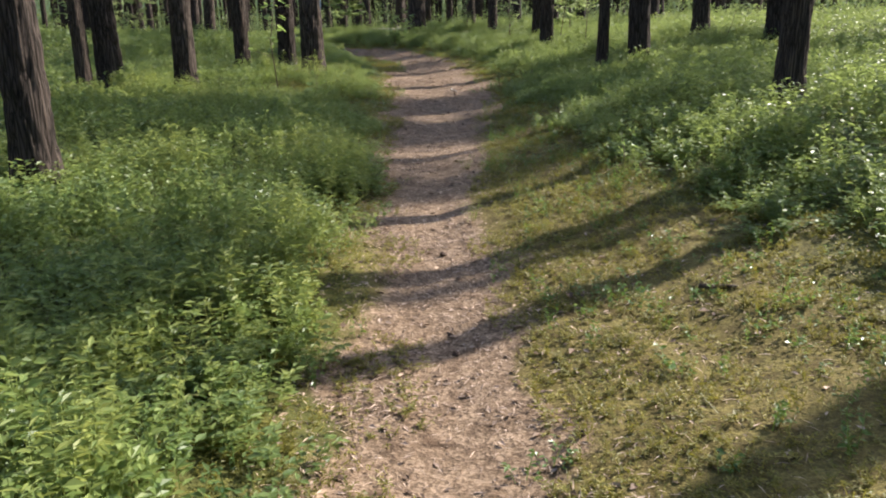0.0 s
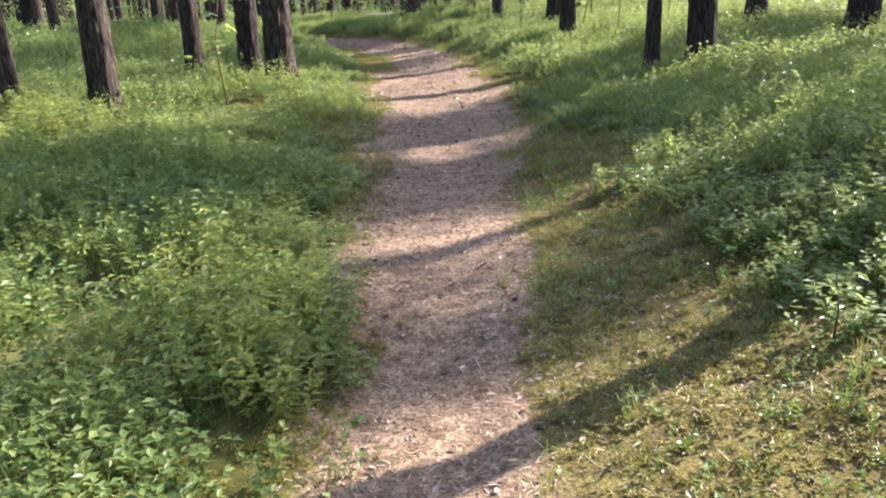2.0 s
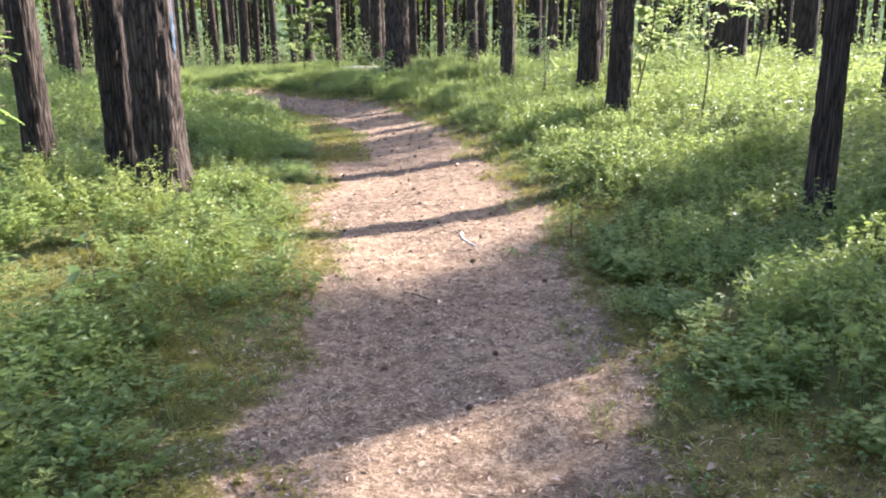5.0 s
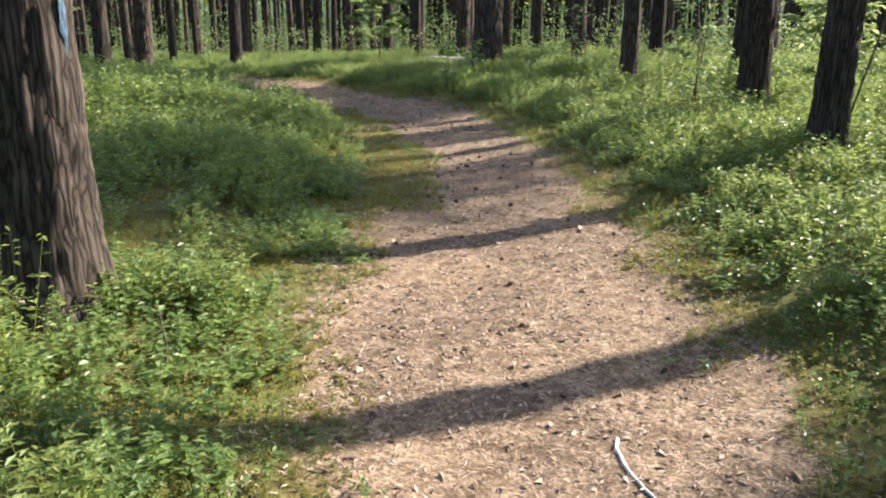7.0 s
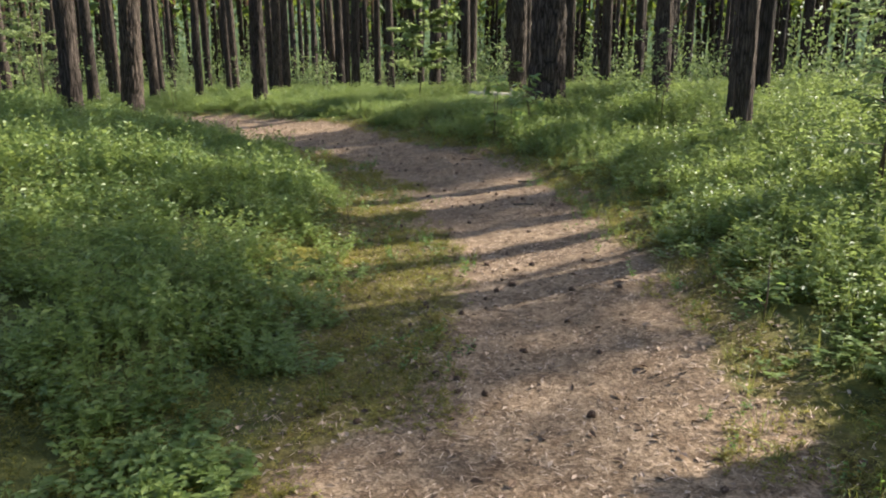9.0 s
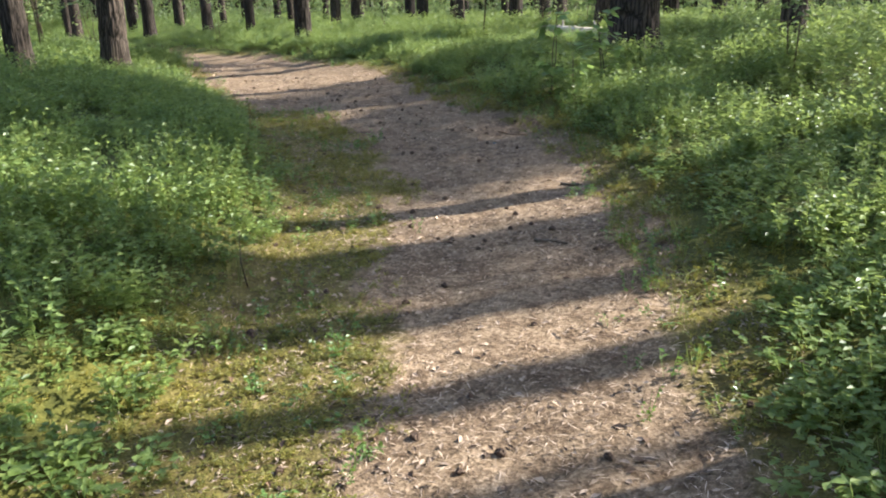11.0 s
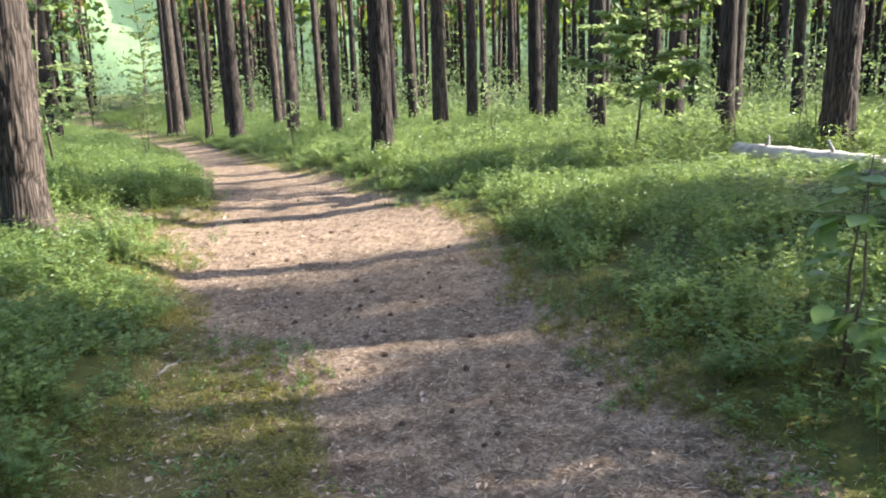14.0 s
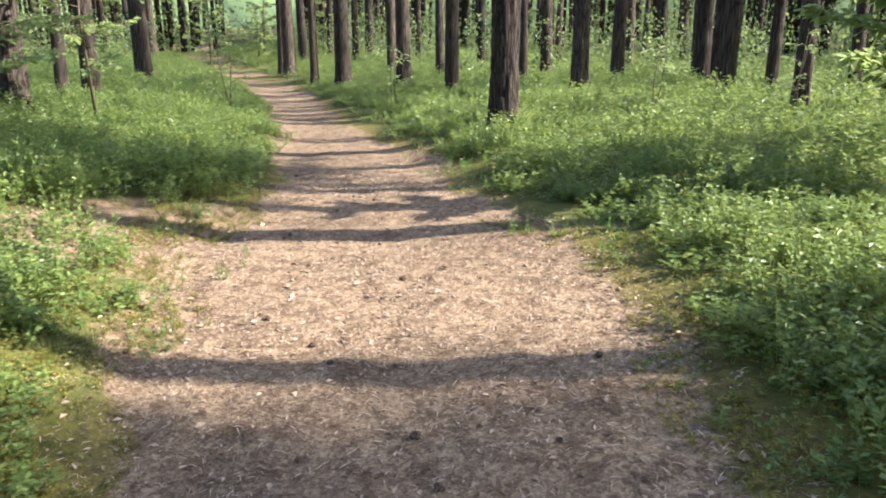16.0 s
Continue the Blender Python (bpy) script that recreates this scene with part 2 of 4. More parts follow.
ROWAN = leaf_material("rowan_leaf", (0.10, 0.17, 0.06), (0.15, 0.23, 0.08), (0.22, 0.30, 0.12), 0.45, (0.5, 0.66, 0.15), 2.0, 0.4)
YOUNG = leaf_material("young_leaf", (0.16, 0.22, 0.09), (0.22, 0.29, 0.12), (0.30, 0.37, 0.16), 0.55, (0.58, 0.68, 0.28))
LEDUM = leaf_material("marsh_tea_leaf", (0.103, 0.16, 0.05), (0.182, 0.239, 0.075), (0.296, 0.342, 0.103), 0.45, (0.5, 0.55, 0.14))
SCRUB = leaf_material("scrub_leaf", (0.09, 0.14, 0.06), (0.14, 0.19, 0.085), (0.21, 0.27, 0.12), 0.42, (0.4, 0.5, 0.16))
GLOW_THICKET = plain_material("glowing_far_thicket", (0.06, 0.10, 0.04), (0.17, 0.24, 0.10), 0.35, 0.9)
# faint emission stands in for sunlit haze over the distant forest
GLOW_THICKET.node_tree.nodes["Principled BSDF"].inputs["Emission Color"].default_value = (0.20, 0.27, 0.15, 1)
GLOW_THICKET.node_tree.nodes["Principled BSDF"].inputs["Emission Strength"].default_value = 0.3
STEM = plain_material("twig_bark", (0.06, 0.045, 0.03), (0.17, 0.13, 0.09), 40.0)
DEADWOOD = plain_material("weathered_wood", (0.10, 0.085, 0.07), (0.36, 0.33, 0.29), 11.0)
BROWNWOOD = plain_material("brown_wood", (0.14, 0.085, 0.05), (0.36, 0.24, 0.15), 20.0)
BIRCH = plain_material("birch_bark", (0.35, 0.33, 0.30), (0.80, 0.78, 0.74), 9.0)
PALEWOOD = plain_material("pale_wood", (0.24, 0.19, 0.14), (0.66, 0.58, 0.47), 9.0)
CONE = plain_material("cone_scale", (0.035, 0.022, 0.015), (0.12, 0.075, 0.05), 90.0)
LITTER_BITS = plain_material("fallen_needles", (0.10, 0.065, 0.045), (0.58, 0.44, 0.33), 30.0, 0.8, True)
FLAKES = plain_material("bark_flakes", (0.09, 0.06, 0.042), (0.40, 0.30, 0.225), 30.0, 0.8, True)
DEAD_LEAF = plain_material("dead_leaf", (0.13, 0.08, 0.05), (0.44, 0.32, 0.22), 30.0, 0.7, True)
BLUE = plain_material("blue_paint", (0.04, 0.07, 0.10), (0.10, 0.16, 0.23), 25.0, 0.6)

# ---------------------------------------------------------------- the lie of the land
# trail: middle x, y and half width
TRAIL = np.array([(0, -40, .33), (0, 0, .31), (.02, 2.5, .31), (.01, 3.5, .29), (-.02, 4.8, .31), (-.05, 6.4, .36), (-.12, 9, .5),
                  (-.05, 12.3, .82), (.08, 14.3, .88), (-.05, 15.7, .95), (-.2, 17, 1.0), (-.35, 18.3, .95), (-.6, 20.2, 1.0),
                  (-1.0, 22.2, 1.05), (-1.55, 24.2, 1.1), (-2.35, 25.9, 1.15), (-3.3, 27.2, 1.15), (-4.7, 29.1, 1.2), (-5.7, 30.2, 1.3),
                  (-6.7, 31.2, 1.2), (-7.9, 32.5, .8), (-9.1, 33.7, .72), (-10.6, 35, .6), (-12.7, 36.8, .5), (-16.5, 40, .6),
                  (-24, 46, .6), (-60, 70, .6)])


def trail_at(x, y):
    """Distance past the trail's edge (negative on it), +1 to its right or -1 to its left, and the half width."""
    x, y = np.asarray(x, float), np.asarray(y, float)
    best, side, half = np.full(x.shape, 1e9), np.ones(x.shape), np.full(x.shape, 0.5)
    for (ax, ay, ah), (bx, by, bh) in zip(TRAIL, TRAIL[1:]):
        dx, dy = bx - ax, by - ay
        k = np.clip(((x - ax) * dx + (y - ay) * dy) / (dx * dx + dy * dy), 0, 1)
        d = np.hypot(x - ax - k * dx, y - ay - k * dy)
        near = d < best
        best = np.where(near, d, best)
        side = np.where(near, np.where(dx * (y - ay) - dy * (x - ax) < 0, 1.0, -1.0), side)
        half = np.where(near, ah + k * (bh - ah), half)
    return best - half, side, half


def height(x, y):
    x, y = np.asarray(x, float), np.asarray(y, float)
    d, side, half = trail_at(x, y)
    z = np.interp(y, [-40, 0, 10, 13, 16, 18, 26, 32, 36, 40, 44, 50, 60, 160], [.1, .02, 0, .02, .12, .19, .2, .22, 0, -.24, -.5, -.85, -1.1, -1.1])
    off = np.maximum(d, 0)
    bank = np.where(side > 0, .6 * (1 - np.exp(-off * .3)), .28 * (1 - np.exp(-off * .5)))
    z = z + bank * np.clip(1.5 - off / 60, 0, 1)
    z = z + np.where(side < 0, .27 * (1 - np.exp(-off * .8)), 0) * np.clip((y - 19) / 3, 0, 1) * np.clip((31.5 - y) / 2, 0, 1)
    z = z + .22 * np.exp(-((x - 3.2) ** 2 + (y - 7.6) ** 2) / 4)
    lateral = np.clip(side * (d + half), -1.4, 1.4)
    z = z + .065 * lateral * np.clip((y - 16) / 4, 0, 1)
    rough = np.clip((d + .2) / .7, 0.18, 1)
    z = z + rough * (.06 * vnoise(x, y, 1.3, 1) + .03 * vnoise(x, y, .45, 2)) + .016 * vnoise(x, y, .22, 3)
    return z - .03 * np.clip(-d / np.maximum(half, .1), 0, 1)


def build_ground():
    far = np.array([2.5, 6, 11, 18, 30, 50, 90, 160, 300, 600])
    xs = np.concatenate([-22 - far[::-1], np.arange(-22, -11, .35), np.arange(-11, 5, .09), np.arange(5, 12, .3), 12 + far])
    ys = np.concatenate([-3 - far[::-1], np.arange(-3, 1.5, .3), np.arange(1.5, 38, .09), np.arange(38, 54, .35), 54 + far])
    X, Y = np.meshgrid(xs, ys)
    Z = height(X, Y)
    ny, nx = X.shape
    j, i = np.meshgrid(np.arange(ny - 1), np.arange(nx - 1), indexing="ij")
    k = j * nx + i
    quads = np.stack([k, k + 1, k + nx + 1, k + nx], -1).reshape(-1, 4)
    me = mesh_from("ground", np.stack([X, Y, Z], -1).reshape(-1, 3), quads, smooth=True)
    d, side, half = trail_at(X, Y)
    # bare needle litter on the trail and beside its bend; dry yellow moss along the edge
    inner = np.where(side < 0, .78 * np.clip((Y - 18) / 2, 0, 1) * np.clip((28.5 - Y) / 1.5, 0, 1), 0) + .15 * vnoise(X, Y, .5, 24) + .12 * vnoise(X, Y, 1.3, 25)
    litter = np.clip(.62 - (d + inner) / .45, 0, 1)
    litter = np.maximum(litter, .85 * np.exp(-((X + 8.2) ** 2 + (Y - 30.4) ** 2) / 1.6))
    dry = np.where(side > 0, np.where(Y < 11.5, np.clip(1.1 - d / np.interp(Y, [0, 5, 8], [2.8, 2.2, 1.6]), 0, 1), np.clip(.7 - d / .8, 0, 1)), np.clip(.6 - d / .6, 0, 1))
    mossy = np.clip(1 - (d - .3) / np.where((side < 0) & (Y > 10.5) & (Y < 19), 2.2, 1.0), 0, 1) * np.clip(.75 + .6 * vnoise(X, Y, .8, 14), 0, 1)
    for key, val in (("litter", litter), ("dry", dry), ("mossy", mossy)):
        a = me.attributes.new(key, "FLOAT", "POINT")
        a.data.foreach_set("value", val.astype(np.float32).ravel())
    me.materials.append(FLOOR)
    return tagged(new("ground", me), "forest floor with a trodden trail of brown pine needles and moss", "ground", kind="structure")


build_ground()


# ---------------------------------------------------------------- pines
def trunk_mesh(radius, tall, fine, seed):
    """A pine trunk with flared foot and furrowed bark; fine: bark plates as relief."""
    g = np.random.default_rng(seed)
    sides = 56 if fine else 10
    zs = np.concatenate([np.arange(-.5, 3.6, .045), np.arange(3.8, tall, 1.0), [tall]]) if fine else np.concatenate([[-.6, 0, .12, .35, .8, 1.6, 3, 5, 8, 11], np.linspace(13, tall, 3)])
    ang = np.linspace(0, 2 * np.pi, sides, endpoint=False)
    A, Z = np.meshgrid(ang, zs)
    r = radius * np.clip(1 - Z / (tall * 1.12), .1, 1)
    lobes = 1 + .13 * np.cos(A * 4 + seed) + .1 * np.cos(A * 3 + 2 * seed)
    r = r * (1 + .5 * np.exp(-np.maximum(Z, 0) / .16) * lobes)
    if fine:
        wob = vnoise(Z, A * 1.5, .3, 5) * .09
        u = (A + wob) * radius
        cell = np.minimum(np.abs(vnoise(u, Z * .17, .042, seed)), .35 + np.abs(vnoise(u, Z * .6, .05, seed + 9))) ** .55
        r = r + .034 * (cell - .6) + .006 * vnoise(A * radius * 3, Z, .02, seed + 4)
    sway = .05 * np.sin(Z * .3 + seed) * np.clip((Z - 2) / 4, 0, 1)
    X, Y = r * np.cos(A) + sway, r * np.sin(A)
    n, s = A.shape
    k, i = np.meshgrid(np.arange(n - 1), np.arange(s), indexing="ij")
    q = np.stack([k * s + i, k * s + (i + 1) % s, (k + 1) * s + (i + 1) % s, (k + 1) * s + i], -1).reshape(-1, 4)
    return mesh_from("trunk", np.stack([X, Y, Z], -1).reshape(-1, 3), q, smooth=True)


def crown_mesh(tall, spread, sprays, seed, apart=False, low=.62):
    """Limbs with tufts of needles over the upper third of a pine."""
    g = np.random.default_rng(seed)
    limbs, tips = [], []
    for k in range(15):
        z = tall * (low + (.99 - low) * k / 14)
        a = g.random() * 6.28
        out = spread * (1.05 - .6 * k / 14) * (.6 + .5 * g.random())
        p = np.array([[0, 0, z], [out * .5 * math.cos(a), out * .5 * math.sin(a), z + .12 * out], [out * math.cos(a), out * math.sin(a), z + .35 * out]])
        limbs.append(tube(p, [.05, .035, .012], 4))
        m = sprays // 15
        f = .35 + .65 * g.random(m)
        base = p[0] + (p[2] - p[0]) * f[:, None] + g.normal(0, .24 if m < 60 else .38, (m, 3)) * [1, 1, .8]
        tips.append(base)
    base = np.concatenate(tips)
    ways = g.normal(0, 1, base.shape)
    ways[:, 2] = np.abs(ways[:, 2]) * .6
    leaves = leaf_quads(base, ways, g.normal(0, 1, base.shape), g.uniform(.22, .42, len(base)), g.uniform(.07, .14, len(base)))
    if apart:
        return mesh_from("crown", *leaves), [mesh_from("limb", *p, True) for p in limbs]
    v, q, t = merged(limbs + [leaves])
    me = mesh_from("crown", v, q, t)
    me.materials.append(NEEDLES)
    me.materials.append(BARK)
    n_limb = sum(len(p[1]) for p in limbs)
    idx = np.zeros(len(me.polygons), np.int32)
    idx[:n_limb] = 1
    idx[len(q):] = 1
    me.polygons.foreach_set("material_index", idx)
    return me


def make_pine(radius, tall, spread, sprays, fine, seed, label, low=.62):
    top = tagged(new("pine_tree"), label, "pine tree", "pines of the forest")
    part("trunk", trunk_mesh(radius, tall, fine, seed), BARK, top)
    if fine:
        needles, limbs = crown_mesh(tall, spread, sprays, seed + 50, True)
        crown = part("crown", needles, NEEDLES, top, "dark green needles of the crown")
        for me in limbs:
            part("limb", me, BARK, crown)
    else:
        part("crown", crown_mesh(tall, spread, sprays, seed + 50, low=low), NEEDLES, top)
    return top


def stand(ob, x, y, size, yaw, lean_x=0.0, lean_y=0.0, first=False, up=1.0):
    m = pose(x, y, float(height(x, y)) - .02, lean_x, lean_y, yaw)
    if not first:
        size, up = size / ob.scale[0], up / ob.scale[2]
    m = m @ Matrix.Diagonal((size, size, up, 1))
    if first:
        ob.matrix_basis = m
        return ob
    return copy_thing(ob, m)


# pines close to the trail: x, y, radius, lean about x and y in degrees
NEAR = [(-2.9, 5.85, .16, 0, -4), (-5.1, 12.96, .20, 0, 1), (-5.25, 12.3, .11, 0, 0), (-4.0, 13.15, .175, 0, -1), (-3.95, 16.85, .15, 0, 0),
        (-3.0, 16.6, .18, 0, 0), (-2.36, 15.75, .22, 0, 0), (2.85, 14.35, .10, 0, 1), (3.4, 14.0, .185, 0, 2), (5.9, 18.65, .19, 0, 2),
        (3.25, 7.66, .13, 0, 0), (6.7, 16.4, .24, 0, 2), (2.55, 19.4, .155, 0, 1), (1.73, 25.8, .15, 0, 0), (2.75, 22.4, .19, 0, 0),
        (3.6, 26.0, .2, 0, 0), (1.25, 30.0, .15, 0, 0), (-7.82, 28.7, .19, 0, -3), (-7.75, 26.9, .15, 0, -1),
        (-8.1, 35.4, .18, 0, 0), (-.70, 30.1, .33, 0, 1), (-.35, 36, .15, 0, 0), (-1.5, 34.5, .19, 0, 0), (1.7, 33.6, .18, 0, 0),
        (-9.2, 39.7, .15, 0, 1), (-14.3, 32.7, .19, 0, -1)]
# further off, but each one can be told
MIDDLE = [(-10.4, 25, .22), (-9.6, 24.6, .17), (-12, 28.9, .22), (-11.7, 39.5, .16), (-14, 41, .2), (-17.3, 42.7, .26), (-18.1, 45.7, .17),
          (-24.7, 48, .27), (-25.4, 48.3, .2), (-8.0, 42.5, .2), (-8.5, 45, .17), (-11, 45.5, .2), (-4.6, 41.5, .24), (-20.5, 46.1, .2), (-10.4, 42.4, .15),
          (-17.2, 35.6, .2), (-20, 38.7, .25), (-16.1, 34.4, .13), (-3.0, 36.8, .15), (-6.9, 40.3, .17), (-5.4, 38.6, .14), (2.9, 30.2, .2), (.6, 37.5, .18),
          (-3.6, 43, .2), (-1.6, 40.5, .18), (5.2, 30, .2), (-13.2, 19.8, .18), (-11.5, 17.2, .16), (-15.8, 24.5, .18),
          (-14.9, 29.8, .17), (-13.6, 46.8, .2), (-15.6, 48.6, .18), (-7.1, 44.1, .15), (-9.6, 47.2, .18), (-12.4, 43.4, .13), (-5.9, 46.3, .17),
          (-19.2, 43.6, .14), (-25.8, 42.6, .19), (-2.4, 45.2, .17), (-15.8, 44.9, .15)]
# beside the walker and to the sunny side, known by the shadows that cross the trail; the last is added for dappled
# shade
SUNNY = [(5.4, 6.62, .155), (4.9, 7.28, .14), (8.81, 6.63, .24), (9.8, 13.9, .15), (10.6, 15.6, .17), (9.0, 15.9, .16), (12.6, 17.3, .18), (6.9, 26.68, .19),
         (8.4, 26.62, .22), (8.8, 33.0, .2), (20.4, 19.2, .22)]
# full-crowned pines, added so that their tops, out of view, shade the trail
LEAFY = [(11.8, 35.45, .95), (15.4, 19.25, 1.05), (12.4, 28.2, .75), (5.0, 40.3, 1.0), (8.85, 33.8, 1.25), (12.0, 10.95, .8), (16.0, 40.3, 1.05),
         (7.1, 28.05, .9), (13.1, 34.1, .95), (20.3, 24.7, .85)]
# the same with short, flat tops, added for smaller patches of shade
FLAT_TOPPED = [(21.1, 18.8, .5), (15.9, 13.3, .7), (21.7, 22.1, .9), (17.6, 29.4, .8), (17.9, 33.5, .4), (12.9, 37.0, .5), (17.1, 35.9, .5), (22.7, 26.6, .5)]
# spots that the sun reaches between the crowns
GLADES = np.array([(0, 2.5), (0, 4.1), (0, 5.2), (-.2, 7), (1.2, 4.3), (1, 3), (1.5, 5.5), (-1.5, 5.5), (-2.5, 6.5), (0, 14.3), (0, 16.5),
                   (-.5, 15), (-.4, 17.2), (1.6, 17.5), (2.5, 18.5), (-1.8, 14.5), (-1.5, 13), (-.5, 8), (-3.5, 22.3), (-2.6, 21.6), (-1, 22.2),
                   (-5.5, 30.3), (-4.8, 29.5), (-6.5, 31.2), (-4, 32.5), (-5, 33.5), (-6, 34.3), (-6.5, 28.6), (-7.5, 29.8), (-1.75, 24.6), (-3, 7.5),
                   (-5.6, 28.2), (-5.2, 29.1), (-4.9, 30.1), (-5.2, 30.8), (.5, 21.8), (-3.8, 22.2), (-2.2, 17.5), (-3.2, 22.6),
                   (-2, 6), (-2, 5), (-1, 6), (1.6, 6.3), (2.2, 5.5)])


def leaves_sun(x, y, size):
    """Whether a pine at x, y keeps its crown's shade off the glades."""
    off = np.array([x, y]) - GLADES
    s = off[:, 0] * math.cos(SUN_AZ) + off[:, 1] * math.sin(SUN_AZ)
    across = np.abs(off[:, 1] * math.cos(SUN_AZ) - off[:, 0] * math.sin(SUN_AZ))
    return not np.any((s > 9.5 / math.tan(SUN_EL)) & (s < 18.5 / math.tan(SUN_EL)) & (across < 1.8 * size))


def paint_mark(tree, x, y, r):
    """A daub of blue paint on the bark at eye height, facing the trail."""
    a0, z0 = -.22, float(height(x, y)) + 1.45
    a, z = np.meshgrid(np.linspace(-.12, .12, 9), np.linspace(-.27, .27, 12))
    ragged = .8 + .25 * vnoise(a * 40, z * 30, 1, 2)
    a, zz = a0 + a * ragged, z0 + z * (.8 + .3 * vnoise(a * 30, z * 0, 1, 6))
    rr = r + .012 + .006 * vnoise(a * 30, zz * 20, 1, 3)
    v = np.stack([x + rr * np.cos(a), y + rr * np.sin(a), zz], -1).reshape(-1, 3)
    w = np.stack([x + (rr - .03) * np.cos(a), y + (rr - .03) * np.sin(a), zz], -1).reshape(-1, 3)
    j, i = np.meshgrid(np.arange(11), np.arange(8), indexing="ij")
    k = (j * 9 + i).ravel()
    q = np.stack([k, k + 1, k + 10, k + 9], -1)
    ob = part("paint_mark", mesh_from("paint_mark", np.concatenate([v, w]), np.concatenate([q, q[:, ::-1] + 108])), BLUE, tree, "flaking light blue paint mark")
    ob.matrix_parent_inverse = tree.matrix_basis.inverted()


def plant_pines():
    near = [make_pine(.18, 17 + k, 1.7, 330, True, 11 + k, "tall Scots pine with dark furrowed bark among bilberry") for k in range(3)]
    far = [make_pine(.18, 16.5 + k, 1.6, 270, False, 31 + k, "slender Scots pine trunk in the stand behind the trail") for k in range(4)]
    used = set()
    g = np.random.default_rng(21)
    spots = []
    for n, (x, y, r, lx, ly) in enumerate(NEAR):
        k = n % 3
        tree = stand(near[k], x, y, r / .18, g.random() * 360, lx + (0 if r == .22 else g.normal(0, .5)), ly, k not in used, 1.0)
        if r == .22:
            marked = tree
        used.add(k)
        spots.append((x, y))
    paint_mark(marked, -2.36, 15.75, .2)
    used = set()

    def put_far(x, y, r):
        k = int(g.integers(4))
        stand(far[k], x, y, r / .18, g.random() * 360, g.normal(0, .9), g.normal(0, .9), k not in used, g.uniform(.9, 1.1))
        used.add(k)
        spots.append((x, y))

    for x, y, r in [(x, y, r * .84) for x, y, r in MIDDLE] + SUNNY:
        put_far(x, y, r)
    full = make_pine(.18, 17.5, 1.75, 3000, False, 77, "full-crowned Scots pine added on the sunny side to shade the trail")
    for n, (x, y, r) in enumerate(LEAFY):
        stand(full, x, y, r, g.random() * 360, 0, 0, n == 0, 1.0)
        spots.append((x, y))
    flat = make_pine(.18, 17.5, 1.75, 2200, False, 78, "Scots pine with a short flat crown, added on the sunny side for shade", .79)
    for n, (x, y, r) in enumerate(FLAT_TOPPED):
        stand(flat, x, y, r, g.random() * 360, 0, 0, n == 0, 1.0)
        spots.append((x, y))
    tries, made = 0, 0
    while made < 230 and tries < 12000:
        tries += 1
        x, y = g.uniform(-58, 34), g.uniform(-10, 86)
        d, side, _ = trail_at(np.array([x]), np.array([y]))
        gap = 9.5 if side[0] < 0 else 14.0
        if y < 47 and d[0] < gap or d[0] < 1.5 or (y < 44 and x > 8 and g.random() < .6):
            continue
        if 44.5 < math.degrees(math.atan2(-1.8 - x, y - 24.9)) < 49.2 and y > 38:
            continue
        if min((x - a) ** 2 + (y - b) ** 2 for a, b in spots) < 2.2:
            continue
        r = g.uniform(.11, .23)
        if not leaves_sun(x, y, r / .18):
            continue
        put_far(x, y, r)
        made += 1


plant_pines()


